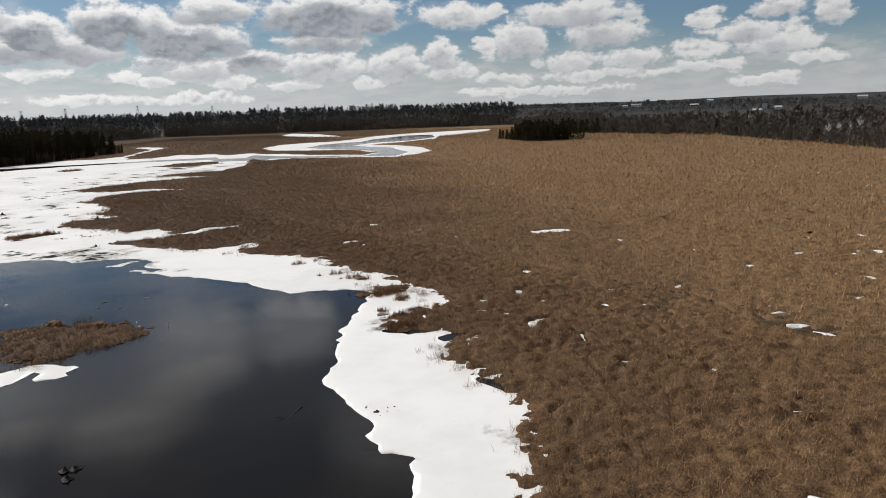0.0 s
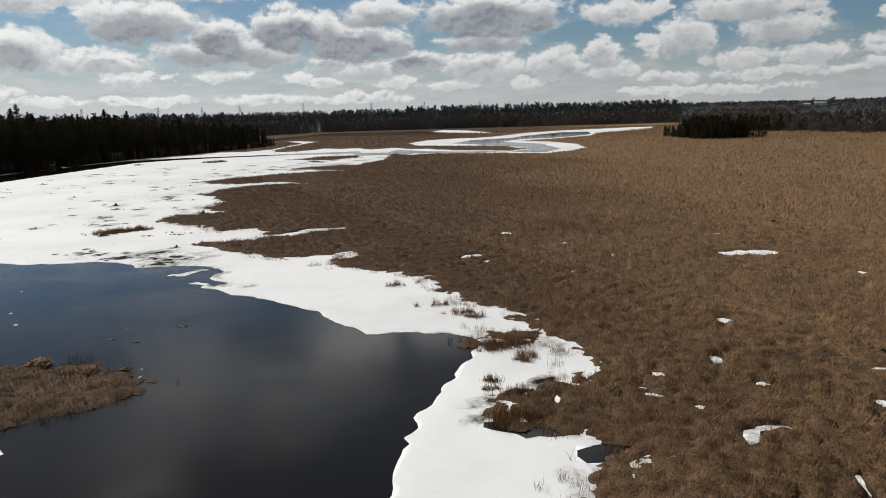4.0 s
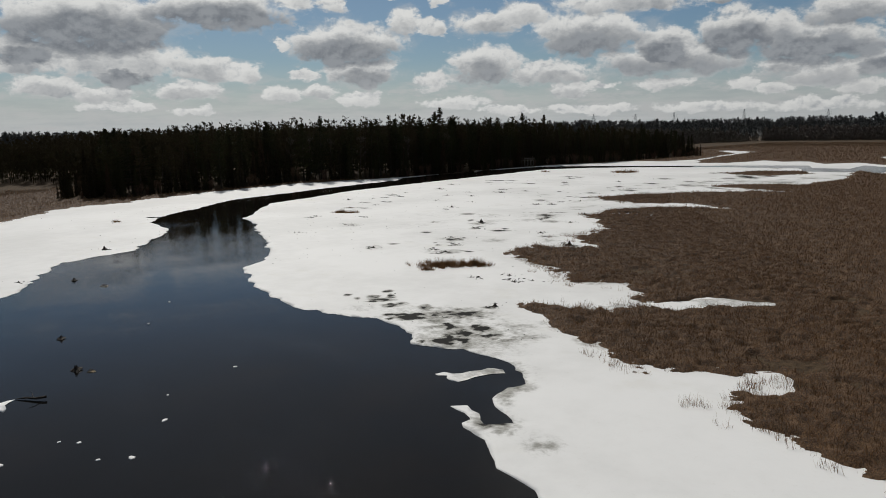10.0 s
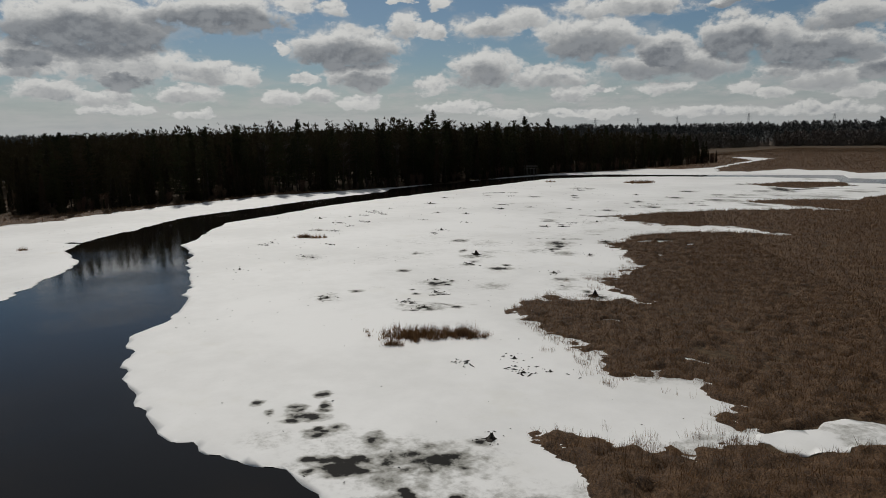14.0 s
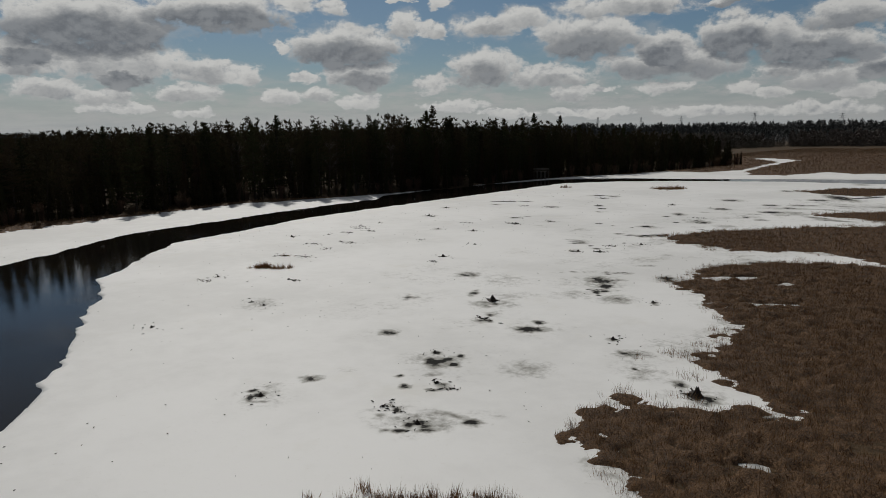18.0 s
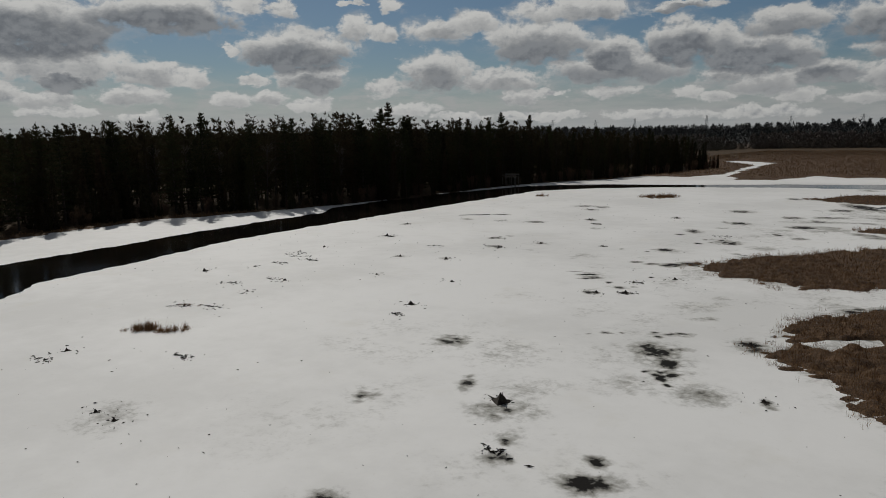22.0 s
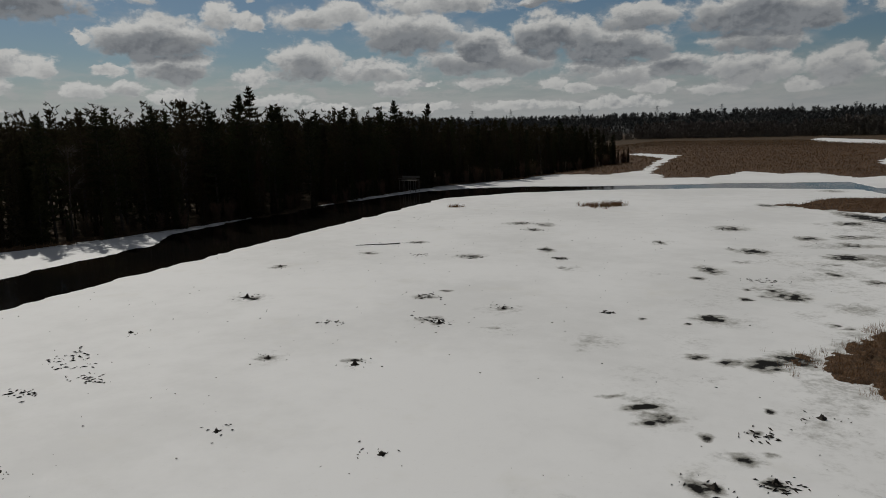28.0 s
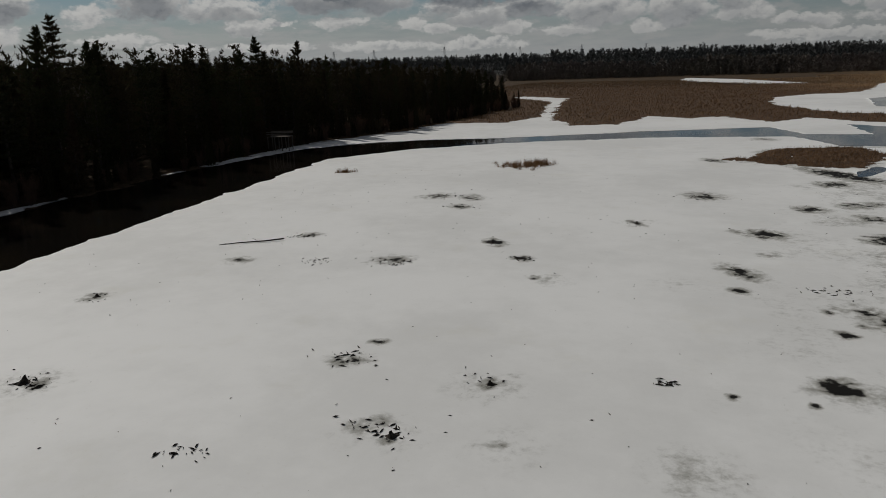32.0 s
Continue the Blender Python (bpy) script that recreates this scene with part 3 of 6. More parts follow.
def mat_ground():
    m, n, s, at = material("marsh_ground")
    big, mid, fine = n.noise(at, 0.012, 4.0), n.noise(at, 0.11, 6.0, 0.65), n.noise(at, 1.4, 6.0, 0.7)
    c = n.mix(n.span(fine, 0.3, 0.7), (0.065, 0.040, 0.020), (0.19, 0.122, 0.062))
    c = n.mix(n.span(big, 0.42, 0.62), c, n.mix(n.span(fine, 0.3, 0.7), (0.11, 0.076, 0.040), (0.26, 0.19, 0.108)))
    c = n.mix(n.math("MULTIPLY", n.span(mid, 0.55, 0.75), 0.5), c, (0.07, 0.047, 0.026))
    out = n.vec("LENGTH", at)
    side = n.node("ShaderNodeSeparateXYZ")
    n.put(side.inputs[0], at)
    c = n.mix(n.math("MAXIMUM", n.span(out, 330.0, 160.0), n.span(side.outputs[0], -10.0, -60.0)), c, n.mix(n.span(fine, 0.3, 0.7), (0.032, 0.021, 0.012), (0.105, 0.069, 0.038)))
    # beyond 760 m: dark of wooded hills, with blue-grey haze put into the colour
    c = n.mix(n.span(out, 760.0, 1000.0), c, n.mix(n.span(n.noise(at, 0.006, 6.0, 0.6), 0.4, 0.6), (0.027, 0.028, 0.030), (0.052, 0.049, 0.045)))
    n.put(s.inputs["Base Color"], c)
    n.put(s.inputs["Normal"], n.bump(n.math("MULTIPLY_ADD", mid, 1.5, fine), 0.9, 0.25))
    s.inputs["Roughness"].default_value, s.inputs["Specular IOR Level"].default_value = 0.95, 0.15
    return m


GROUND = mat_ground()
ground_sheet()
water = link("pond_water", [(-420, -120, 0), (120, -120, 0), (120, 700, 0), (-420, 700, 0)], [(0, 1, 2, 3)], WATER)
tagged(water, "dark still open water of a marsh pond with small ripples", "water", kind="structure")
# ------------------------------------------------------------------ snow on the ice
STUMPS_SOUTH = [   # x, y, height
    (-51.8, 104.2, 0.55), (-89.4, 143.3, 0.95), (-65.6, 133.9, 0.9), (-110.8, 93.1, 0.8), (-61.3, 74.2, 0.5), (-69.9, 75.8, 0.35),
    (-92.6, 83.7, 0.4), (-95.8, 79.3, 0.3), (-21.0, 35.7, 0.4), (-20.5, 35.9, 0.35), (-20.4, 34.8, 0.4), (-83.8, 116.8, 0.4),
    (-82.3, 129.4, 0.3), (-74.2, 120.4, 0.4), (-103.7, 118.6, 0.3), (-59.2, 114.8, 0.3), (-55.8, 114.3, 0.25), (-4.5, 42.2, 0.25),
    (-75.0, 140.2, 0.4), (-78.5, 152.1, 0.35), (-105.4, 128.4, 0.3), (-103.4, 128.5, 0.3)]
STUMPS_NORTH = [
    (-138.4, 153.7, 0.55), (-118.7, 131.9, 0.4), (-141.6, 184.6, 0.65), (-112.6, 165.8, 0.35), (-109.1, 156.4, 0.6), (-141.2, 172.7, 0.35),
    (-127.4, 173.2, 0.45), (-121.6, 175.0, 0.5), (-121.4, 163.8, 0.3), (-121.8, 185.4, 0.5), (-119.4, 191.3, 0.4), (-127.2, 217.0, 0.5),
    (-95.7, 179.5, 0.45), (-96.8, 171.6, 0.4), (-98.9, 170.0, 0.4), (-149.1, 196.3, 0.45), (-116.5, 226.9, 0.45), (-82.5, 161.8, 0.55),
    (-126.7, 156.0, 0.4), (-125.4, 150.7, 0.3), (-152.0, 131.5, 0.3), (-136.2, 158.7, 0.25)]
# soaked spots of the snow: x, y, half length, half depth, how wet
SPOTS_A = [
    (-62.5, 99.8, 0.35, 0.38, 1.1), (-61, 99.5, 0.73, 0.43, 1.1), (-63.2, 102, 0.32, 0.33, 1.1), (-63, 98.3, 0.2, 0.3, 1.1), (-64.8, 98.7, 0.26, 0.32, 1.1),
    (-61.6, 101.1, 0.2, 0.38, 1.1), (-61.1, 100.6, 0.25, 0.22, 1.1), (-61.1, 98.6, 0.44, 0.21, 1.1), (-58.8, 98.7, 0.51, 0.39, 1.1), (-58.6, 99.8, 0.33, 0.27, 1.1),
    (-59.2, 99, 0.24, 0.2, 1.1), (-55.9, 100.1, 0.34, 0.74, 0.9), (-55.1, 97.1, 0.81, 0.49, 1.1), (-54.4, 97.1, 0.79, 0.42, 1.1), (-56.5, 96.6, 0.32, 0.23, 1.1),
    (-55.6, 95.9, 0.29, 0.21, 1.1), (-54.6, 98.4, 0.26, 0.28, 1.1), (-51.9, 103.5, 0.55, 0.36, 0.8), (-52.4, 98.4, 0.51, 1.03, 0.62), (-51.5, 101.1, 1.27, 0.98, 0.66)]
SPOTS_B = [
    (-51.6, 101.9, 0.64, 0.56, 0.8), (-53.2, 101.4, 0.88, 0.47, 0.6), (-50.3, 97.3, 0.27, 0.72, 1.1), (-51, 97.9, 0.2, 0.24, 1.1), (-48.1, 94.9, 0.67, 0.9, 1.1),
    (-48.4, 96.7, 0.7, 0.65, 1.1), (-47, 95.5, 0.42, 0.51, 1.1), (-48.1, 98.3, 0.56, 0.6, 1.1), (-46.7, 97.4, 0.72, 0.39, 1.1), (-48.9, 98.8, 0.23, 0.23, 1.1),
    (-45.8, 94, 0.36, 0.32, 1.1), (-48.2, 94.2, 0.35, 0.44, 1.1), (-49.2, 93.4, 0.24, 0.3, 1.1), (-47.2, 94.4, 0.24, 0.21, 1.1), (-47.9, 96.8, 2, 2.42, 0.5),
    (-46.6, 100.3, 1.13, 1.76, 0.4), (-49.4, 94.3, 1.07, 1.55, 0.25), (-45.7, 97.2, 0.24, 0.22, 0.7), (-87.5, 157, 0.67, 1.09, 1), (-86.3, 156.5, 0.72, 1.03, 0.95)]
SPOTS_C = [
    (-85.3, 155, 0.57, 0.66, 1.1), (-86.3, 156.1, 1.42, 2.53, 0.5), (-85.9, 158, 0.66, 0.31, 0.8), (-84.8, 153.2, 0.18, 0.3, 1.1), (-84.5, 153.4, 0.26, 0.3, 1),
    (-84.1, 153.1, 0.35, 0.29, 1.1), (-84.4, 152, 0.2, 0.28, 1.1), (-84.4, 152.6, 0.44, 0.29, 0.8), (-85.6, 152.8, 0.15, 0.15, 1.1), (-83.6, 151.3, 0.15, 0.15, 1.1),
    (-84.9, 152.6, 0.18, 0.17, 1), (-84.5, 152.9, 0.89, 1.31, 0.4), (-91.9, 158.9, 0.2, 0.24, 1), (-91.5, 158.9, 0.25, 0.15, 0.7), (-90.9, 159.6, 0.15, 0.19, 0.9),
    (-92.5, 157.9, 0.15, 0.15, 0.8), (-88.4, 160.2, 0.22, 0.27, 1), (-87.5, 161.6, 0.65, 0.29, 1), (-87.1, 161.5, 0.32, 0.28, 0.8), (-89.1, 161.1, 0.23, 0.19, 1)]
SPOTS_D = [
    (-88.9, 160.7, 0.33, 0.15, 0.8), (-87.6, 166.8, 0.71, 0.41, 0.65), (-99.5, 169.6, 0.33, 0.41, 1), (-98.8, 170, 0.18, 0.33, 1), (-102.6, 175.8, 0.74, 0.52, 0.85),
    (-96.7, 171.4, 0.22, 0.33, 1), (-98, 173.2, 0.5, 0.44, 0.65), (-99, 186.6, 0.67, 0.65, 1), (-89.1, 174.3, 0.82, 0.78, 0.35), (-82.6, 162, 1.05, 1.08, 0.45),
    (-80.6, 161.2, 0.57, 1.6, 0.45), (-82.1, 129.3, 0.19, 0.35, 1.1), (-80.7, 128.1, 0.58, 0.76, 1.05), (-80.5, 129, 0.59, 0.52, 0.8), (-79.5, 128.5, 0.32, 0.37, 1),
    (-81.7, 128.2, 1.19, 0.92, 0.5), (-80.3, 129.9, 0.15, 0.27, 1.1), (-79.1, 126.3, 0.4, 0.22, 0.8), (-78.8, 123.5, 0.25, 0.3, 1), (-80.5, 124.6, 0.18, 0.22, 0.8)]
SPOTS_E = [
    (-77.1, 125.2, 0.31, 0.3, 0.9), (-77.2, 124.4, 0.29, 0.15, 0.9), (-79.8, 128.3, 2.07, 3.11, 0.25), (-77.2, 121, 0.27, 0.26, 0.7), (-76.3, 120.8, 0.15, 0.32, 1.1),
    (-76.5, 119.8, 0.33, 0.24, 0.6), (-75.9, 120.2, 1.1, 1.17, 0.4), (-74.4, 121.4, 2.17, 0.54, 0.55), (-74.3, 120.5, 0.27, 0.33, 1.1), (-74.4, 120, 0.25, 0.36, 0.9),
    (-74.1, 119.2, 0.21, 0.21, 1.1), (-73.6, 120.6, 1.05, 0.5, 0.6), (-73.2, 120.2, 0.69, 0.28, 0.65), (-74.8, 118.8, 0.24, 0.17, 0.8), (-72.2, 122.4, 0.35, 0.33, 1),
    (-71.7, 122.7, 0.28, 0.18, 0.7), (-84.9, 116.9, 0.21, 0.21, 1), (-84, 116.1, 0.16, 0.34, 1.1), (-83, 116.3, 0.32, 0.19, 0.9), (-84, 116.9, 0.31, 0.5, 0.8)]
SPOTS_F = [
    (-83.7, 116.9, 1.22, 1.38, 0.35), (-84.1, 120.5, 0.44, 0.45, 0.8), (-83.8, 123.1, 0.46, 0.36, 0.45), (-88.5, 130.5, 0.5, 0.53, 0.95), (-88.6, 129.5, 1.91, 1.72, 0.2),
    (-99.2, 150.4, 0.87, 0.92, 0.85), (-99.2, 150.4, 1.78, 1.83, 0.3), (-92.8, 144.4, 0.35, 0.84, 0.9), (-96, 139.3, 0.68, 0.81, 0.65), (-88.6, 142.5, 1.28, 0.97, 0.7),
    (-85.3, 137.8, 0.52, 0.39, 0.9), (-86.2, 139.5, 0.24, 0.32, 0.9), (-81, 138.4, 0.82, 0.54, 1.05), (-81.7, 140.4, 0.4, 0.38, 1), (-81.2, 138.7, 1.65, 1.81, 0.3),
    (-104.2, 128.5, 1.18, 1.58, 0.45), (-82.4, 161.8, 0.62, 1.02, 1), (-78.2, 151.9, 0.26, 0.42, 1), (-75, 140.1, 0.26, 0.27, 1), (-72.2, 138.1, 0.9, 0.59, 0.75)]
SPOTS_G = [
    (-70.5, 135.5, 0.19, 0.2, 0.9), (-69.6, 135.4, 1.09, 1.08, 0.45), (-66.9, 154.9, 0.7, 0.73, 1), (-67.5, 157.8, 1.22, 1.82, 0.5), (-78.1, 176.6, 1.69, 1.14, 1),
    (-67.2, 134.9, 0.43, 0.54, 0.9), (-65.1, 133.6, 0.64, 0.56, 1), (-66, 134, 1.32, 1.04, 0.4), (-69.7, 141.4, 0.8, 1.25, 0.45), (-61.5, 132.9, 1.16, 0.48, 0.9),
    (-111.2, 241.8, 1.25, 1.5, 0.9), (-105.8, 225.3, 0.95, 1.16, 1.05), (-108.1, 225.8, 0.49, 0.6, 0.8), (-107.9, 213.4, 0.68, 1.38, 0.9), (-108.1, 209.1, 0.44, 0.48, 0.9),
    (-101.4, 236.7, 0.97, 1.01, 1), (-104.3, 195.7, 0.75, 0.6, 1.1), (-103.6, 195.4, 0.23, 0.26, 1.1), (-105.5, 193.4, 0.15, 0.18, 1), (-100.3, 205.3, 1.23, 1.17, 0.85)]
SPOTS_H = [
    (-99.4, 204.8, 0.81, 0.76, 1), (-101.3, 206.7, 0.57, 0.52, 0.9), (-103.3, 206.3, 0.35, 0.31, 0.9), (-102.9, 202.6, 0.32, 0.36, 1.1), (-101.9, 204.3, 0.33, 0.28, 0.9),
    (-102, 207.2, 1.44, 1.06, 0.4), (-96.8, 225.4, 1.18, 1.11, 1.1), (-97.2, 239.4, 1.1, 1.06, 0.9), (-96.6, 233.6, 0.82, 1.15, 0.9), (-101.5, 186, 0.52, 0.27, 1),
    (-103.7, 186.4, 0.15, 0.16, 1.1), (-103.2, 185.9, 0.16, 0.15, 1.1), (-103.5, 186.1, 0.72, 0.55, 0.35), (-110.7, 269.8, 0.77, 1.55, 0.9), (-102.7, 297.7, 1.51, 1.54, 0.7),
    (-95.5, 258.4, 1.33, 4.75, 1.1), (-97.5, 251.7, 1.51, 1.39, 0.9), (-95.3, 240.4, 1.32, 1.08, 0.65), (-98, 220.6, 0.87, 0.65, 0.65), (-97.3, 215.8, 0.38, 0.83, 0.9)]
SPOTS_I = [
    (-105.7, 218.6, 0.72, 0.64, 0.6), (-102, 195.8, 1.37, 1.64, 0.25), (-103.9, 189.6, 0.8, 0.97, 0.3), (-116.6, 227.2, 0.4, 0.88, 0.9), (-116.6, 227.2, 1.54, 1.32, 0.3),
    (-127.1, 217.3, 0.51, 0.93, 1), (-123.6, 213, 0.54, 0.63, 0.8), (-121.6, 208.5, 0.29, 0.4, 0.9), (-120.3, 208.3, 1.06, 1.05, 0.35), (-119.4, 191.2, 0.36, 0.4, 0.9),
    (-119.5, 191.2, 1.28, 1.21, 0.35), (-117.4, 186.2, 0.44, 0.25, 0.65), (-117.1, 186.2, 1.76, 1.51, 0.22), (-135.5, 236.1, 0.78, 1.27, 0.9), (-135.1, 231, 0.74, 0.85, 0.8),
    (-139.7, 236, 1.25, 0.98, 0.8), (-108.7, 193.2, 0.19, 0.19, 1), (-109.8, 184.2, 0.26, 0.39, 0.45), (-112.2, 209.6, 1.33, 1.01, 0.25), (-149.2, 196.2, 0.67, 0.63, 0.75)]
SPOTS_J = [
    (-141.3, 184.5, 1.14, 1.05, 0.45), (-140.9, 184.6, 0.45, 0.52, 0.85), (-127.3, 191.9, 0.7, 0.57, 0.75), (-126.6, 192.3, 0.5, 0.57, 0.4), (-126.8, 194.5, 0.37, 0.31, 0.9),
    (-123.1, 186.1, 0.74, 0.51, 0.65), (-123.3, 185.4, 1.24, 0.98, 0.25), (-121.9, 185.1, 0.28, 0.28, 0.9), (-143.9, 215.9, 0.67, 0.58, 0.8), (-133.3, 210.2, 1.07, 0.87, 0.75),
    (-145.2, 206.8, 0.75, 0.63, 0.65), (-127.6, 173.3, 0.55, 0.36, 0.9), (-122.2, 175.5, 0.46, 0.22, 1), (-128, 174.2, 0.98, 0.8, 0.25), (-103.8, 176.8, 0.58, 0.27, 1.1),
    (-102.5, 176.1, 0.44, 0.41, 1.1), (-103, 175.1, 0.49, 0.3, 1), (-103.2, 176.8, 1.03, 1.61, 0.5), (-105.8, 177.4, 0.43, 0.18, 0.9), (-100.2, 174.6, 0.22, 0.27, 1)]
SPOTS_K = [
    (-101.3, 186, 0.53, 0.39, 1), (-103.3, 186.2, 0.5, 0.4, 0.85), (-99.2, 186.5, 0.71, 0.76, 1.1), (-97.8, 188.2, 0.95, 0.96, 1.05), (-98.1, 179.2, 0.15, 0.22, 1.1),
    (-96, 179.2, 1.06, 0.74, 0.35), (-98.2, 173.2, 0.38, 0.48, 0.8), (-98.5, 173.1, 0.87, 0.48, 0.4), (-96.8, 171.3, 0.29, 0.28, 1.1), (-99.5, 169.7, 0.36, 0.34, 1.1),
    (-98.9, 169.9, 0.16, 0.27, 1.1), (-99.7, 170.7, 0.5, 0.9, 0.45), (-97.3, 174.2, 0.16, 0.17, 0.8), (-98.2, 176.2, 0.22, 0.24, 0.9), (-93.9, 213.5, 0.67, 0.87, 0.9),
    (-96.2, 197.6, 0.27, 0.33, 0.9), (-95.2, 197.2, 0.4, 0.32, 0.75), (-98.2, 199.6, 1.16, 0.96, 0.35), (-94.4, 193.4, 0.75, 1.12, 0.7)]
SPOTS_BAY = [(-3.1, 65.3, 0.8, 0.4, 1.1), (-1.6, 60.9, 0.9, 0.4, 1.1), (-5.9, 62, 0.9, 0.5, 0.7), (-5.7, 59.9, 0.8, 0.4, 0.7), (-36.1, 86.2, 0.87, 0.64, 0.75), (-38.8, 90.7, 0.92, 0.73, 0.8), (-35.2, 85.6, 1.12, 0.67, 0.4), (-32.4, 85.7, 0.66, 0.60, 0.55), (-52.5, 99.8, 2.29, 1.58, 0.66), (-47.9, 97.5, 1.67, 1.18, 0.6), (-38.2, 89.6, 0.45, 1.04, 0.6), (-55.3, 97.4, 1.16, 0.53, 0.9)]
SPOTS = SPOTS_BAY + SPOTS_A + SPOTS_B + SPOTS_C + SPOTS_D + SPOTS_E + SPOTS_F + SPOTS_G + SPOTS_H + SPOTS_I + SPOTS_J + SPOTS_K
LITTER = [         # x, y, spread
    (-85.8, 138.2, 0.9), (-117.6, 130.1, 1.0), (-110.7, 136.4, 0.9), (-128.1, 155.8, 1.3), (-138.2, 165.8, 1.6), (-124.9, 143.6, 1.2), (-122.4, 145.1, 1.2),
    (-139.7, 167.8, 1.4), (-130.0, 151.9, 1.2), (-107.5, 153.3, 0.8), (-96.7, 171.3, 0.8), (-133.0, 209.5, 1.6), (-138.6, 236.0, 1.8), (-111.6, 241.0, 1.6),
    (-98.1, 176.0, 0.9), (-134.4, 165.2, 1.2), (-135.8, 161.9, 1.2), (-127.1, 192.2, 1.4), (-123.7, 212.9, 0.9), (-135.0, 231.0, 1.7), (-129.3, 181.7, 1.2),
    (-111.6, 193.8, 0.6), (-138.8, 208.1, 1.4), (-144.3, 215.2, 1.2), (-102.5, 210.4, 2.0), (-57.3, 113.0, 1.0), (-77.2, 125.0, 1.2), (-76.8, 120.8, 1.2),
    (-61.1, 111.8, 0.8), (-140.9, 184.5, 0.9), (-122.8, 185.9, 1.2)]
# stains where melt water soaks the snow: x, y, radius, strength
SOAKED = [(-47.5, 95.5, 6.0, 0.75), (-55.5, 98.0, 4.0, 0.55), (-41, 92.0, 3.0, 0.8), (-74.4, 120.4, 2.6, 0.55), (-75.5, 131.0, 2.2, 0.75),
          (-84.5, 118.0, 1.6, 0.5), (-81.5, 151.0, 2.2, 0.9), (-86.5, 140.0, 1.5, 0.6), (-72.0, 141.5, 2.0, 0.5), (-70.5, 136.0, 2.5, 0.5),
          (-105.5, 128.4, 1.8, 0.3), (-99.0, 147.0, 1.8, 0.35), (-103.5, 195.2, 2.2, 0.7), (-110.0, 186.5, 2.4, 0.6),
          (-121.7, 175.2, 1.6, 0.4), (-121.7, 185.5, 2.4, 0.32), (-127.3, 173.2, 2.0, 0.38), (-119.4, 191.2, 2.0, 0.3), (-60.0, 96.5, 2.0, 0.5),
          (-95.0, 203.0, 2.6, 0.75), (-99.5, 213.0, 2.2, 0.6), (-116.6, 226.8, 1.5, 0.4), (-94.0, 222.0, 3.0, 0.5)]


def snow_cover(x, y):
    """Above zero where snow and ice cover the pond."""
    rx, ry = ragged(x, y, 0.55, 20)
    basin, pool = np.maximum(inside(rx, ry, BASIN), inside(rx, ry, FAR_STRIP)) + 2.0, inside(rx, ry, OPEN)
    d = np.minimum(basin, -pool)
    for islet in ISLETS[1:]:
        d = np.where(inside(x, y, islet) > -3, np.minimum(basin, -pool), d)
    wx, wy = ragged(x, y, 1.1, 25)
    for fx, fy, a, b, turn in FLOES:
        c, s = math.cos(turn), math.sin(turn)
        u, v = (wx - fx) * c + (wy - fy) * s, -(wx - fx) * s + (wy - fy) * c
        d = np.maximum(d, (1 - np.hypot(u / a, v / b)) * min(a, b))
    for fx, fy, a, b, turn in INLETS:
        c, s = math.cos(turn), math.sin(turn)
        u, v = (rx - fx) * c + (ry - fy) * s, -(rx - fx) * s + (ry - fy) * c
        d = np.minimum(d, (np.hypot(u / a, v / b) - 1) * min(a, b))
    return d


# loose floes and inlets of black water: x, y, half length, half width, turn
FLOES = [(-41.6, 90.6, 1.7, 0.45, 0.75), (-43.0, 89.4, 1.4, 0.4, 0.9), (-60, 66.3, 2.2, 0.55, 0.5), (-58, 69.5, 1.6, 0.35, 0.6), (-31.5, 51, 3.2, 1.2, 0.5), (-29.5, 50.2, 1.5, 0.6, 0.5), (-97, 72, 7, 0.8, 0.5), (-100, 78, 6, 0.6, 0.45)]
INLETS = [(3.2, 46.6, 2.2, 0.6, 2.3), (-3.2, 59.2, 2.6, 1.0, 0.1), (1.2, 57.2, 2.6, 0.8, 0.5), 
          (-142, 113.5, 3.5, 0.5, 0.6), (-92, 263, 5, 1.2, 1.2)]


def opening_cover(x, y):
    """Above zero where snow is left in the openings of the reed bed."""
    d = np.minimum(holes(x, y), land(x, y) - 0.5)
    return np.minimum(d, -inside(x, y, FOREST))


SLUSH = [(-52.6, 100.4, 2.6, 1.0, 0.95), (-51.6, 98.4, 2.2, 1.2, 0.62), (-50.6, 96.8, 1.6, 1.0, 0.66), (-47.0, 95.4, 2.4, 1.6, 0.66), (-45.4, 96.6, 2.0, 1.0, 0.58),
         (-46.4, 100.6, 1.6, 0.9, 0.7), (-44.0, 99.2, 1.4, 0.8, 0.66), (-54.2, 96.2, 1.8, 0.9, 0.4), (-49.4, 93.4, 1.0, 0.6, 0.5), (-48.8, 97.0, 2.8, 1.8, 0.58)]


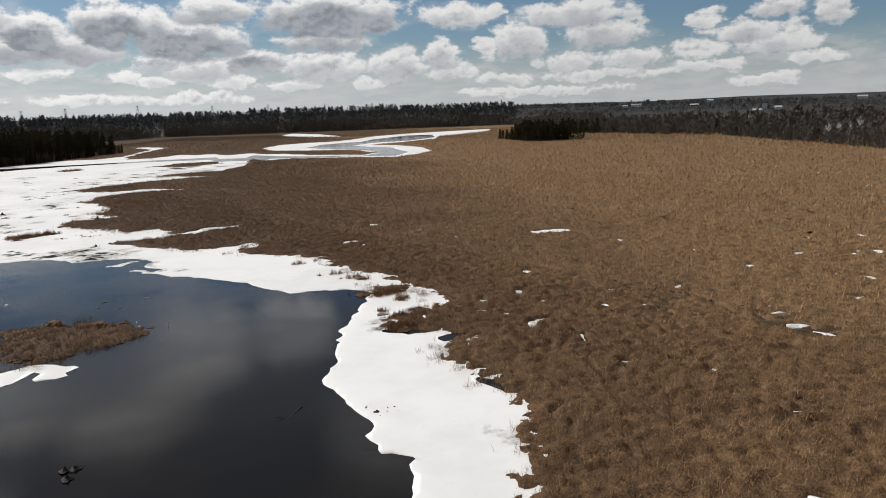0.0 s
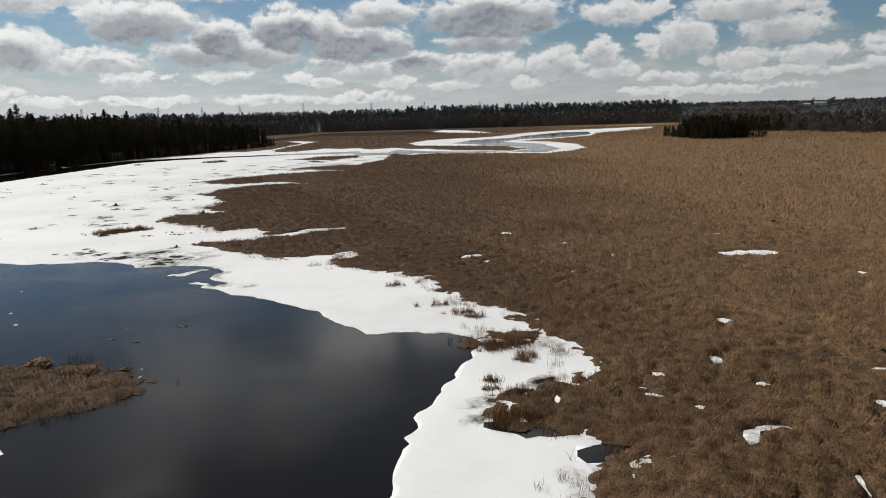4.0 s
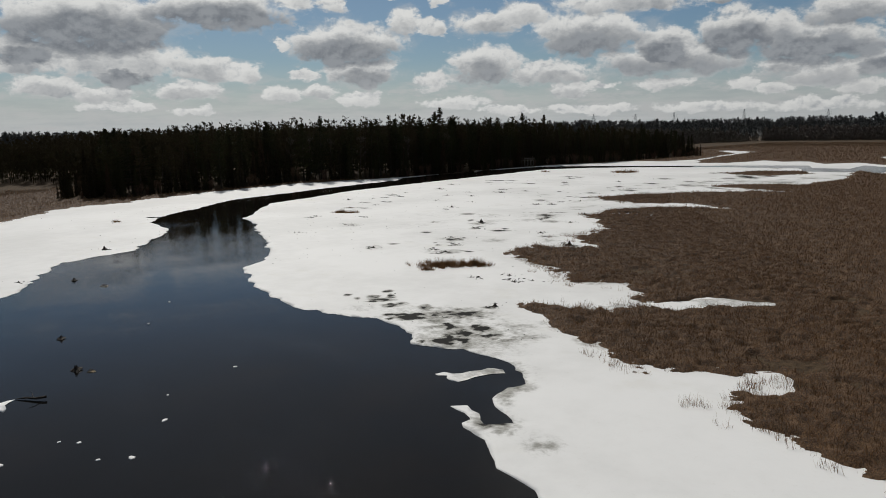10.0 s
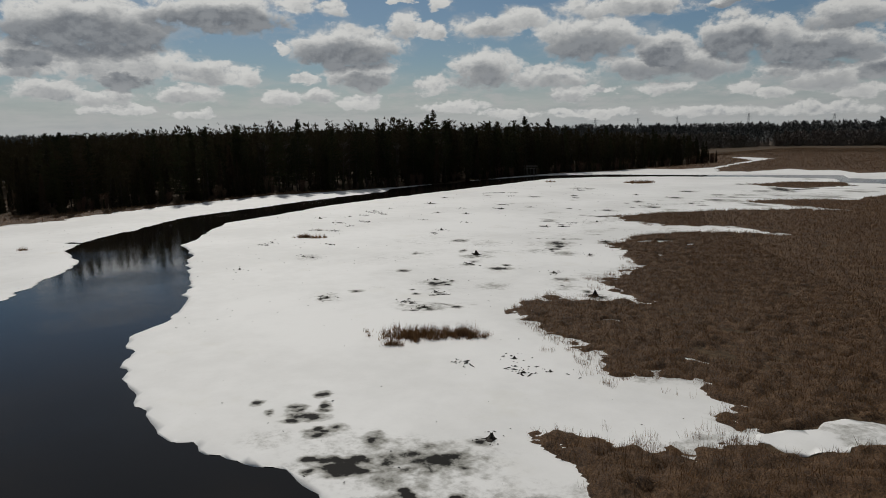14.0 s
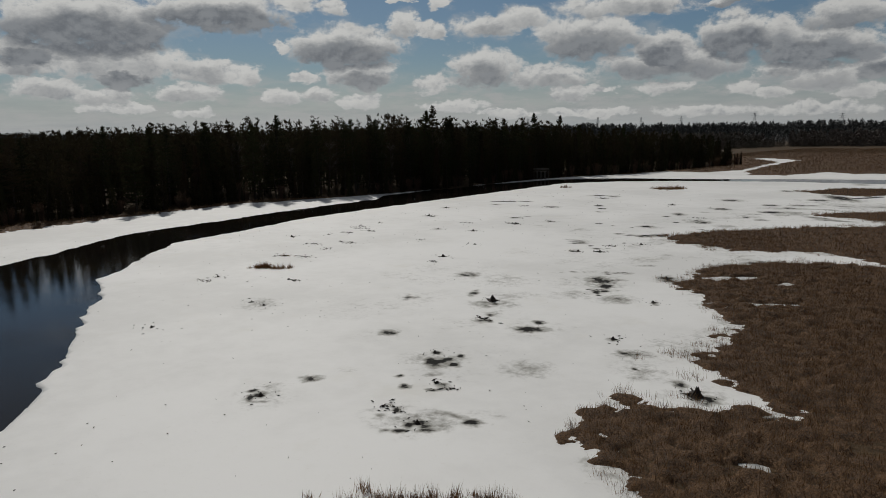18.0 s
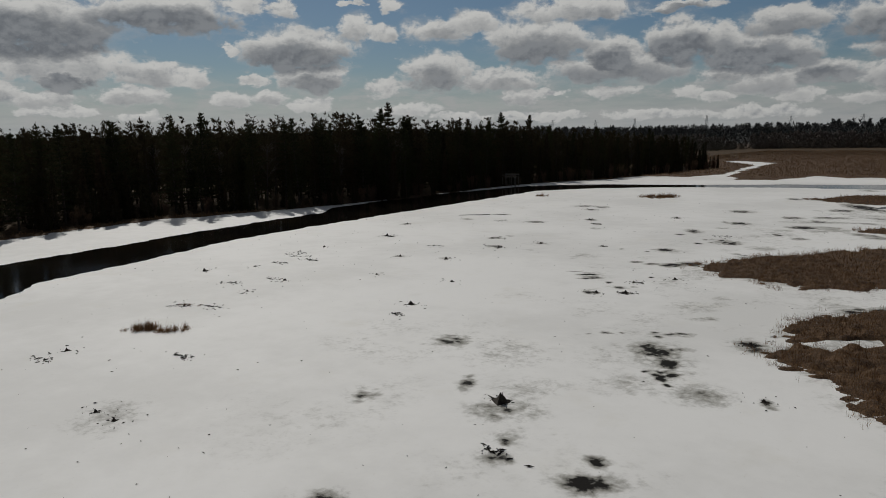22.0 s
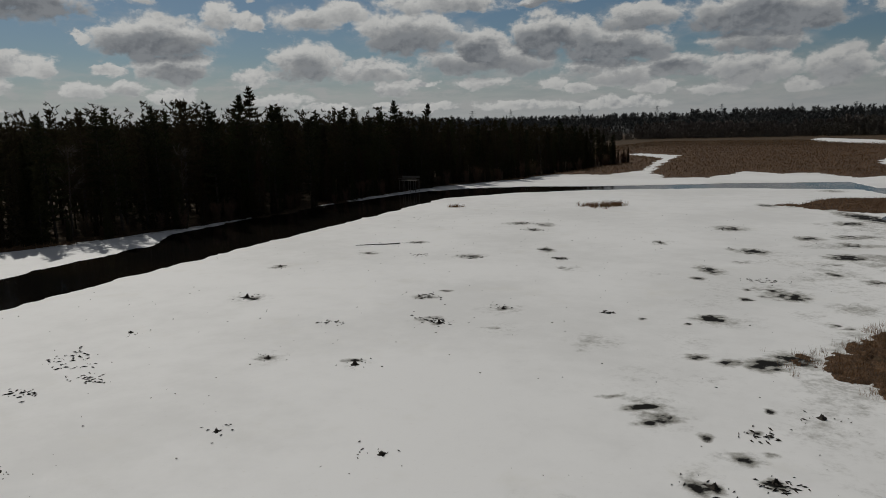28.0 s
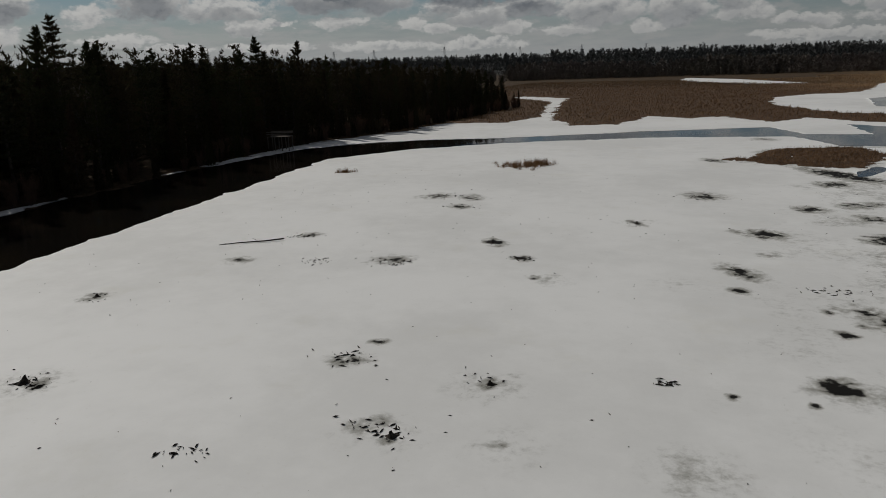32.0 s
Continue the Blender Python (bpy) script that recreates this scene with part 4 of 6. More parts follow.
def wetness(x, y, fine):
    """How soaked the snow is: spots with frayed edges, wide faint stains, the slushy shore, and the east side, stained
    and also dimmed for lens fall-off.
    """
    wet = np.zeros(len(x))
    frayed = fbm(x, y, 0.5, 3, 82)
    wx, wy = x + 0.5 * (fbm(x, y, 0.8, 3, 81) - 0.5), y + 0.5 * (fbm(x, y, 0.8, 3, 83) - 0.5)
    for sx, sy, a, b, k in SPOTS:
        near = (np.abs(x - sx) < 2.6 * a + 2 * b + 1) & (np.abs(y - sy) < 2.6 * a + 2 * b + 1)
        if not near.any():
            continue
        turn = 0.82 if sy < 140 else 0.62
        c, s = math.cos(turn), math.sin(turn)
        u, v = (wx[near] - sx) * c + (wy[near] - sy) * s, -(wx[near] - sx) * s + (wy[near] - sy) * c
        q = np.hypot(u / a, v / b)
        val = np.clip(np.minimum(k, k * (1.22 - 0.46 * q)), 0, 2)
        val = val + np.clip(val, 0, 1) * 1.3 * (frayed[near] - 0.5)
        wet[near] = np.maximum(wet[near], np.clip(val, 0, 1.15))
    stains = SOAKED + [(sx, sy, 1.0 + h, 0.2) for sx, sy, h in STUMPS_SOUTH + STUMPS_NORTH] + [(sx, sy, 0.9 * h + 0.3, 0.18) for sx, sy, h in LITTER]
    for sx, sy, r, k in stains if fine else SOAKED:
        wet = np.maximum(wet, 0.75 * k * np.clip(1.25 - np.hypot(x - sx, y - sy) / r, 0, 1))
    cloudy = np.clip(0.35 + 2.2 * (fbm(x, y, 1.6, 4, 86) - 0.36), 0, 1.3)
    for sx, sy, a, b, k in SLUSH:
        u, v = (wx - sx) * 0.7 + (wy - sy) * 0.7, -(wx - sx) * 0.7 + (wy - sy) * 0.7
        wet = np.maximum(wet, k * cloudy * np.clip(1.8 - 1.3 * np.hypot(u / a, v / b), 0, 1))
    # slush stain of the east side, deepened to stand in for lens fall-off
    east_dim = np.clip((x + 122) / 28, 0, 1) * np.clip((y - 118) / 30, 0, 1) * np.clip((290 - y) / 40, 0, 1)
    wet = np.maximum(wet, 0.42 * east_dim * np.clip(2.6 * (fbm(x, y, 5.0, 4, 87) - 0.36), 0, 1))
    shore = land(x, y)
    wet = np.maximum(wet, np.clip(0.45 + shore * 0.35, 0, 0.45) * (fbm(x, y, 7.0, 2, 33) > 0.52))
    east = np.clip((x + 112) / 22, 0, 1) * np.clip((y - 192) / 14, 0, 1) * np.clip((300 - y) / 20, 0, 1)
    return np.maximum(wet, east * np.clip((fbm(x * 0.7, y * 1.3, 5.0, 3, 34) - 0.54) * 4, 0, 0.7))


def sheet_mesh(name, x0, x1, y0, y1, step, label, cover=None, lift=0.0, split=1):
    """Covers a stretch of the plan with snow: whole cells inside (split finer round the soaked spots), cells cut along the edge, a lip to the water."""
    xs, ys = np.arange(x0, x1 + step / 2, step), np.arange(y0, y1 + step / 2, step)
    X, Y = np.meshgrid(xs, ys)
    D = (cover or snow_cover)(X, Y)
    Z = lift + 0.02 + np.clip(D * 0.12, 0, 0.07) + 0.05 * (fbm(X, Y, 6.0, 3, 31) - 0.5) * np.clip(D, 0, 1)
    count = (D > 0)
    full = count[:-1, :-1].astype(int) + count[1:, :-1] + count[:-1, 1:] + count[1:, 1:]
    idx = np.arange(X.size).reshape(X.shape)
    whole = full == 4
    fine = np.zeros(whole.shape, bool)
    if split > 1:
        cx, cy = X[:-1, :-1] + step / 2, Y[:-1, :-1] + step / 2
        for sx, sy, a, b, k in SPOTS:
            if k > 0.55:
                turn = 0.82 if sy < 140 else 0.62
                c, s = math.cos(turn), math.sin(turn)
                u, v = (cx - sx) * c + (cy - sy) * s, -(cx - sx) * s + (cy - sy) * c
                fine |= np.hypot(u / (1.7 * a + 0.65), v / (1.7 * b + 0.65)) < 1
        fine &= whole
    coarse = whole & ~fine
    quads = np.stack([idx[:-1, :-1][coarse], idx[:-1, 1:][coarse], idx[1:, 1:][coarse], idx[1:, :-1][coarse]], -1).tolist()
    verts = np.stack([X, Y, Z], -1).reshape(-1, 3).tolist()
    d, made, lip = D.ravel(), {}, []

    def cut(a, b):
        key = (a, b) if a < b else (b, a)
        if key not in made:
            u = d[a] / (d[a] - d[b])
            made[key] = len(verts)
            verts.append([verts[a][0] + u * (verts[b][0] - verts[a][0]), verts[a][1] + u * (verts[b][1] - verts[a][1]), lift + 0.025])
        return made[key]

    for j, i in zip(*np.where((full > 0) & (full < 4))):
        ring = [int(idx[j, i]), int(idx[j, i + 1]), int(idx[j + 1, i + 1]), int(idx[j + 1, i])]
        poly, ends = [], []
        for a, b in zip(ring, ring[1:] + ring[:1]):
            if d[a] > 0:
                poly.append(a)
            if (d[a] > 0) != (d[b] > 0):
                k = cut(a, b)
                poly.append(k)
                ends.append(k)
        if len(poly) > 2:
            quads.append(poly)
        if len(ends) == 2:
            lip.append(ends)
    floor = {}
    for a, b in lip:
        for k in (a, b):
            if k not in floor:
                floor[k] = len(verts)
                verts.append([verts[k][0], verts[k][1], -0.04])
        quads.append([a, b, floor[b], floor[a]])
    if fine.any():
        # one vertex per place of the fine lattice, its height taken straight across the coarse cell
        ny, nx = X.shape
        wide = (nx - 1) * split + 1
        jj, ii = np.where(fine)
        q, p = np.meshgrid(np.arange(split + 1), np.arange(split + 1), indexing="ij")
        gj, gi = jj[:, None, None] * split + q, ii[:, None, None] * split + p
        keys, back = np.unique((gj * wide + gi).ravel(), return_inverse=True)
        back = back.reshape(gj.shape) + len(verts)
        vj, vi = keys // wide / split, keys % wide / split
        j0, i0 = np.minimum(vj.astype(int), ny - 2), np.minimum(vi.astype(int), nx - 2)
        fj, fi = vj - j0, vi - i0
        z = (Z[j0, i0] * (1 - fi) + Z[j0, i0 + 1] * fi) * (1 - fj) + (Z[j0 + 1, i0] * (1 - fi) + Z[j0 + 1, i0 + 1] * fi) * fj
        verts += np.stack([x0 + vi * step, y0 + vj * step, z], -1).tolist()
        quads += np.stack([back[:, :-1, :-1], back[:, :-1, 1:], back[:, 1:, 1:], back[:, 1:, :-1]], -1).reshape(-1, 4).tolist()
    verts = np.array(verts)
    used = np.unique(np.concatenate([np.array(q) for q in quads]))
    remap = np.full(len(verts), -1)
    remap[used] = np.arange(len(used))
    verts = verts[used]
    quads = [[int(remap[k]) for k in q] for q in quads]
    ob = link(name, verts.tolist(), quads, SNOW, smooth=True)
    wet = wetness(verts[:, 0], verts[:, 1], step < 1)
    ob.data.attributes.new("wet", "FLOAT", "POINT").data.foreach_set("value", wet.astype(np.float32))
    return tagged(ob, label, "snow", kind="structure")


sheet_mesh("snow_on_ice", -206, 8.2, -65.4, 330, 0.6, "old white snow lying on pond ice with grey melt stains", split=5)
sheet_mesh("far_snow_on_ice", -200, 66, 330, 664, 2.0, "strips of white snow along a far winding channel")


sheet_mesh("snow_patches", -90, 110, 25, 195, 0.55, "small patches of old snow between dead reeds", opening_cover, 0.09)

# ------------------------------------------------------------------ reeds
rng = np.random.default_rng(4)
GLADE_LINE = [(0, -20), (-2, 45), (-45, 92), (-110, 170), (-140, 230)]


def line_gap(x, y):
    out = np.full(x.shape, 1e9)
    for (ax, ay), (bx, by) in zip(GLADE_LINE, GLADE_LINE[1:]):
        ex, ey = bx - ax, by - ay
        u = np.clip(((x - ax) * ex + (y - ay) * ey) / (ex * ex + ey * ey), 0, 1)
        out = np.minimum(out, np.hypot(x - ax - u * ex, y - ay - u * ey))
    return out


def domes(x, y, cell, seed):
    """Rounded clumps on a jittered lattice, from 0 between them to about 1 on top."""
    xi, yi = np.floor(x / cell).astype(np.int64), np.floor(y / cell).astype(np.int64)
    best = np.zeros(x.shape)

    def dice(a, b, k):
        h = (a * 374761393 + b * 668265263 + (seed + k) * 1442695) & 0x7FFFFFFF
        h = ((h ^ (h >> 13)) * 1274126177) & 0x7FFFFFFF
        return ((h ^ (h >> 16)) & 0xFFFF) / 65535.0

    for i in (-1, 0, 1):
        for j in (-1, 0, 1):
            a, b = xi + i, yi + j
            r = np.hypot(x - (a + dice(a, b, 1)) * cell, y - (b + dice(a, b, 2)) * cell) / (cell * (0.5 + 0.45 * dice(a, b, 3)))
            best = np.maximum(best, (0.5 + 0.5 * dice(a, b, 4)) * np.sqrt(np.clip(1 - r * r, 0, 1)))
    return best


def thatch(x, y):
    """Height of the matted dead reeds: clumps, thinned along the shore, open where snow lies."""
    shore = land(x, y)
    lush = fbm(x, y, 7.0, 3, 51)
    patchy = 0.40 * lush + 0.40 * fbm(x, y, 1.7, 2, 53) + 0.20 * fbm(x, y, 0.45, 2, 54)
    t = (0.14 + 0.74 * domes(x, y, 0.9, 11) + 0.18 * domes(x, y, 0.42, 15)) * (0.62 + 0.6 * lush)
    t = t * np.clip((patchy - np.clip(0.55 - shore * 0.20, 0.28, 1)) * 9, 0, 1) * np.clip(0.55 + shore * 0.16, 0.3, 1)
    return t * np.clip(-holes(x, y) * 3, 0, 1) * (inside(x, y, FOREST) < -0.6)


def reed_mat(x0, x1, y0, y1, step, near, far, label):
    """The thatch as one uneven sheet over a stretch of the plan."""
    xs, ys = np.arange(x0, x1, step), np.arange(y0, y1, step)
    X, Y = np.meshgrid(xs, ys)
    X, Y = X + step * 0.3 * (lattice(X * 7.3, Y * 5.1, 91) - 0.5), Y + step * 0.3 * (lattice(X * 6.1, Y * 7.7, 92) - 0.5)
    T, g = np.full(X.shape, -1.0), line_gap(X, Y)
    ok = (g > near - step) & (g < far)
    T[ok] = thatch(X[ok], Y[ok])
    live = T > 0.22
    face = live[:-1, :-1] | live[1:, :-1] | live[:-1, 1:] | live[1:, 1:]
    face &= (T[:-1, :-1] > -0.5) & (T[1:, :-1] > -0.5) & (T[:-1, 1:] > -0.5) & (T[1:, 1:] > -0.5)
    idx = np.arange(X.size).reshape(X.shape)
    quads = np.stack([idx[:-1, :-1][face], idx[:-1, 1:][face], idx[1:, 1:][face], idx[1:, :-1][face]], -1)
    use, back = np.unique(quads.ravel(), return_inverse=True)
    V = np.stack([X, Y, 0.02 + 0.60 * np.clip(T - 0.12, 0, 1)], -1).reshape(-1, 3)[use]
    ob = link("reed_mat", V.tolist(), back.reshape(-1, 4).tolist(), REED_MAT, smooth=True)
    tagged(ob, label, "reeds", kind="stuff")


def blades(name, x, y, base, long, lean, wide, mat, parent=None):
    """Dead blades as slim triangles rising from their feet and leaning every way."""
    n = len(x)
    a, t = rng.uniform(0, 2 * np.pi, n), rng.uniform(0, 2 * np.pi, n)
    tilt = lean * rng.uniform(0, 1, n) ** 0.8
    w = wide * rng.uniform(0.6, 1.4, n) / 2
    foot = np.stack([x, y, base], -1)
    side = np.stack([np.cos(t) * w, np.sin(t) * w, 0 * w], -1)
    tip = foot + np.stack([np.sin(tilt) * np.cos(a), np.sin(tilt) * np.sin(a), np.cos(tilt)], -1) * long[:, None]
    return triangles(name, np.stack([foot - side, foot + side, tip], 1), mat, parent)


def reed_bed(x0, x1, y0, y1, density, long, wide, near, far, label):
    """Blades standing out of the thatch, at a distance between near and far from the open glade."""
    n = int((x1 - x0) * (y1 - y0) * density)
    x, y = rng.uniform(x0, x1, n), rng.uniform(y0, y1, n)
    g = line_gap(x, y)
    ok = (g >= near) & (g < far)
    x, y = x[ok], y[ok]
    t = thatch(x, y)
    ok = t > 0.08 + 0.42 * rng.uniform(0, 1, len(t)) ** 2
    x, y, t = x[ok], y[ok], t[ok]
    h = long * rng.uniform(0.45, 1.25, len(x)) * (0.35 + 0.95 * t)
    ob = blades("reed_bed", x, y, 0.6 * np.clip(t - 0.12, 0, 1) - 0.15 * h, h, 1.15, wide, REED)
    tagged(ob, label, "reeds", kind="stuff")


for box_, step, near, far, label in (
        ((-105, 50, -30, 235), 0.24, 0, 34, "dense matted dead cattails beside a snowy pond"),
        ((-110, 85, -40, 290), 0.45, 34, 75, "matted dead brown cattails of a wide marsh"),
        ((-110, 175, -40, 470), 0.95, 75, 260, "matted tawny and khaki sedge of the far marsh"),
        ((-260, -150, 20, 200), 0.5, 0, 130, "matted dead reeds along the bank below a wood"),
        ((-200, -40, 285, 520), 0.95, 0, 400, "matted dead reeds beyond a far channel")):
    reed_mat(*box_, step, near, far, label)
reed_bed(-105, 50, -25, 235, 56, 0.56, 0.030, 0, 34, "dense dead tawny cattail blades beside a snowy pond")
reed_bed(-110, 85, -30, 290, 17, 0.62, 0.055, 34, 75, "dead tawny cattail blades of a wide marsh")
reed_bed(-110, 130, -40, 330, 6, 0.8, 0.10, 75, 130, "dead blades across the middle of a wide marsh")
reed_bed(-60, 190, 60, 640, 1.4, 0.9, 0.2, 130, 520, "pale blades of the far marsh")
reed_bed(-240, -150, 40, 200, 8, 0.7, 0.07, 0, 400, "dead reed blades along the bank below a wood")
reed_bed(-220, -60, 285, 600, 2.0, 0.8, 0.16, 0, 600, "dead reed blades beyond a channel")


def shore_stems():
    """Thin single stems standing in the snow before the reeds."""
    n = 260000
    x, y = rng.uniform(-105, 8, n), rng.uniform(20, 240, n)
    d = land(x, y)
    thick = fbm(x, y, 1.1, 2, 57) + 0.35 * (fbm(x, y, 9.0, 2, 58) - 0.5)
    ok = (d > -1.3) & (d < 2.2) & (thick > 0.56 - 0.10 * d) & (line_gap(x, y) < 60)
    x, y = np.repeat(x[ok], 5), np.repeat(y[ok], 5)
    x, y = x + rng.normal(0, 0.12, len(x)), y + rng.normal(0, 0.12, len(x))
    ob = blades("shore_stems", x, y, np.full(len(x), 0.03), rng.uniform(0.2, 0.7, len(x)), 0.5, 0.02, REED)
    tagged(ob, "sparse dead stems standing in snow along the shore", "reeds", kind="stuff")


shore_stems()


def tussock(x, y, length, width, turn, tall, count):
    """A stand of reeds on the ice: many small tufts in a broken row, short at the rim, with single stems about."""
    top = tagged(new("reed_tussock"), "loose stand of dead brown reeds in the snow", "reeds", "reed stands on the ice")
    top.location = (x, y, 0.05)
    n = max(7, count // 26)
    part = rng.choice([-0.62, -0.15, 0.5], n, p=[0.3, 0.4, 0.3])
    u, v = part + rng.normal(0, 0.24, n), 0.5 * part * part - 0.1 + rng.normal(0, 0.36, n)
    c, s = math.cos(turn), math.sin(turn)
    px, py = u * length * c - v * width * s, u * length * s + v * width * c
    h = 1.25 * tall * rng.uniform(0.45, 1.05, n) * np.clip(1.1 - 0.35 * np.hypot(u, v), 0.35, 1)
    for k, (tx, ty, th) in enumerate(zip(px, py, h)):
        m = 40
        q = np.abs(rng.normal(0, 0.20, m)) * (0.6 + th)
        a = rng.uniform(0, 2 * np.pi, m)
        blades("tuft", tx + q * np.cos(a), ty + q * np.sin(a), np.full(m, -0.03), th * rng.uniform(0.4, 1.1, m) * np.clip(1.1 - q, 0.3, 1), 0.5, 0.034, REED, top)["kind"] = "stuff"


for args in ((-67.5, 114.6, 4.0, 1.7, 0.75, 1.0, 2600), (-65.2, 116.6, 1.6, 1.3, 0.4, 1.0, 800), (-135, 261, 4.0, 3.6, 0.6, 1.1, 2600),
             (-119, 138.5, 2.6, 1.6, 0.7, 0.8, 1000), (-159, 250.5, 1.5, 1.0, 0.5, 0.9, 420), (-124.5, 144.2, 1.6, 0.5, 0.5, 0.3, 300),
             (-141, 105.4, 1.3, 0.6, 0.9, 0.6, 200), (-67.5, 111.6, 1.3, 0.6, 0.6, 0.7, 300), (-62, 65.5, 1.0, 0.5, 0.5, 0.5, 160),
             (-10.5, 79, 1.3, 0.8, 0.2, 0.9, 260), (-13, 81.2, 1.5, 0.6, 0.4, 0.8, 220), (-18.5, 87.5, 1.0, 0.7, 0.4, 0.8, 160),
             (-66, 61.5, 1.3, 0.7, 0.5, 0.5, 180), (-4.0, 60.1, 1.9, 1.2, 0.4, 0.9, 900), (-4.1, 63.3, 0.8, 0.7, 0.4, 0.8, 300), (-4.4, 69.2, 1.1, 0.7, 0.6, 0.8, 400),
             (-6.1, 71.6, 2.0, 1.3, 0.5, 0.9, 1000), (-5.8, 63.7, 0.5, 0.3, 0.3, 0.6, 200), (-8.9, 78.3, 0.8, 0.5, 0.5, 0.8, 240), (-6, 65, 0.6, 0.4, 0.3, 0.7, 200)):
    tussock(*args)

# ------------------------------------------------------------------ trees


def tube(path, radii, sides=6):
    """Verts and faces of a round bar along a path."""
    V, F = [], []
    for k, (p, r) in enumerate(zip(path, radii)):
        d = (Vector(path[min(k + 1, len(path) - 1)]) - Vector(path[max(k - 1, 0)])).normalized()
        a = d.orthogonal().normalized()
        b = d.cross(a)
        V += [tuple(Vector(p) + r * (math.cos(q) * a + math.sin(q) * b)) for q in (2 * math.pi * i / sides for i in range(sides))]
    for k in range(len(path) - 1):
        for i in range(sides):
            j = (i + 1) % sides
            F.append((k * sides + i, k * sides + j, (k + 1) * sides + j, (k + 1) * sides + i))
    F.append(tuple(range(sides))[::-1])
    F.append(tuple(range((len(path) - 1) * sides, len(path) * sides)))
    return V, F


def joined(pieces):
    V, F = [], []
    for v, f in pieces:
        k = len(V)
        V += v
        F += [tuple(i + k for i in q) for q in f]
    return V, F


def slivers(c, way, long, wide, spread, r):
    """Needle sprays: slim triangles at the places c, each along its way with some disorder."""
    d = way + r.normal(0, spread, c.shape)
    d /= np.linalg.norm(d, axis=1, keepdims=True) + 1e-9
    e = np.cross(d, r.normal(0, 1, c.shape))
    e /= np.linalg.norm(e, axis=1, keepdims=True) + 1e-9
    s = r.uniform(0.6, 1.35, (len(c), 1))
    return np.stack([c - d * s * long * 0.4 - e * s * wide, c - d * s * long * 0.4 + e * s * wide, c + d * s * long * 0.6], 1)


def pine(seed, tall):
    """A white pine: uneven tiers of plumes sweeping up and out, gaps between them, a broken top."""
    r = np.random.default_rng(seed)
    top = tagged(new("pine_tree"), "tall dark green white pine with ragged plumes", "tree", "trees of the pond wood")
    bend = r.normal(0, 0.02 * tall, 2)
    path = [(bend[0] * (k / 6) ** 2, bend[1] * (k / 6) ** 2, tall * k / 6) for k in range(7)]
    rad = 0.013 * tall
    V, F = tube(path, [rad * (1.05 - 0.95 * k / 6) for k in range(7)], 7)
    link("trunk", V, F, BARK, top)
    C, D, limbs = [], [], []
    z, heavy = tall * r.uniform(0.10, 0.16), r.uniform(0, 6.28)
    while z < tall * 0.985:
        u = z / tall
        reach = tall * (0.19 * min(1.0, (1 - u) * 1.5) ** 0.75 + 0.028) * r.uniform(0.65, 1.2)
        start = r.uniform(0, 6.28)
        for k in range(int(r.integers(4, 6))):
            if r.uniform() < 0.15:
                continue
            a = start + k * 1.15 + r.normal(0, 0.25)
            long = reach * r.uniform(0.5, 1.1) * (1 + 0.25 * math.cos(a - heavy))
            rise = r.uniform(0.0, 0.45) * (0.25 + u)
            x0, y0 = bend[0] * u * u, bend[1] * u * u
            out = np.array([math.cos(a), math.sin(a), 0.0])
            tip = (x0 + out[0] * long, y0 + out[1] * long, z + rise * long)
            limbs.append(tube([(x0, y0, z), ((x0 + tip[0]) / 2, (y0 + tip[1]) / 2, z + rise * long * 0.35), tip], [0.05, 0.03, 0.01], 3))
            m = int(18 + 15 * long)
            f = r.uniform(0.02, 1.03, m) ** 0.9
            c = np.array([x0, y0, z]) + out * (long * f)[:, None]
            c[:, 2] += rise * long * f * f + np.abs(r.normal(0, 0.13, m)) * (1.2 - 0.5 * f)
            c += np.cross(out, (0, 0, 1.0)) * (r.normal(0, 0.16, m) * long * (1.15 - f) ** 0.5)[:, None]
            C.append(c), D.append(np.tile(out * 0.75 + np.array([0, 0, 0.6]), (m, 1)))
        z += tall * r.uniform(0.028, 0.06) * (1.2 - 0.65 * u)
    m = int(7 * tall)
    u = r.uniform(0.35, 1.0, m) ** 0.8
    c = np.stack([bend[0] * u * u, bend[1] * u * u, u * tall], -1) + r.normal(0, 1, (m, 3)) * np.stack([0.5 - 0.38 * u, 0.5 - 0.38 * u, 0.15 + 0 * u], -1)
    C.append(c), D.append(np.tile((0, 0, 1.0), (m, 1)))
    C.append(np.array([bend[0], bend[1], tall]) + r.normal(0, 0.12, (12, 3))), D.append(np.tile((0, 0, 1.0), (12, 1)))
    V, F = joined(limbs)
    link("branchwork", V, F, BARK, top)["kind"] = "stuff"
    triangles("crown", slivers(np.concatenate(C), np.concatenate(D), 0.50, 0.085, 0.42, r), PINE_LEAF, top)
    return top


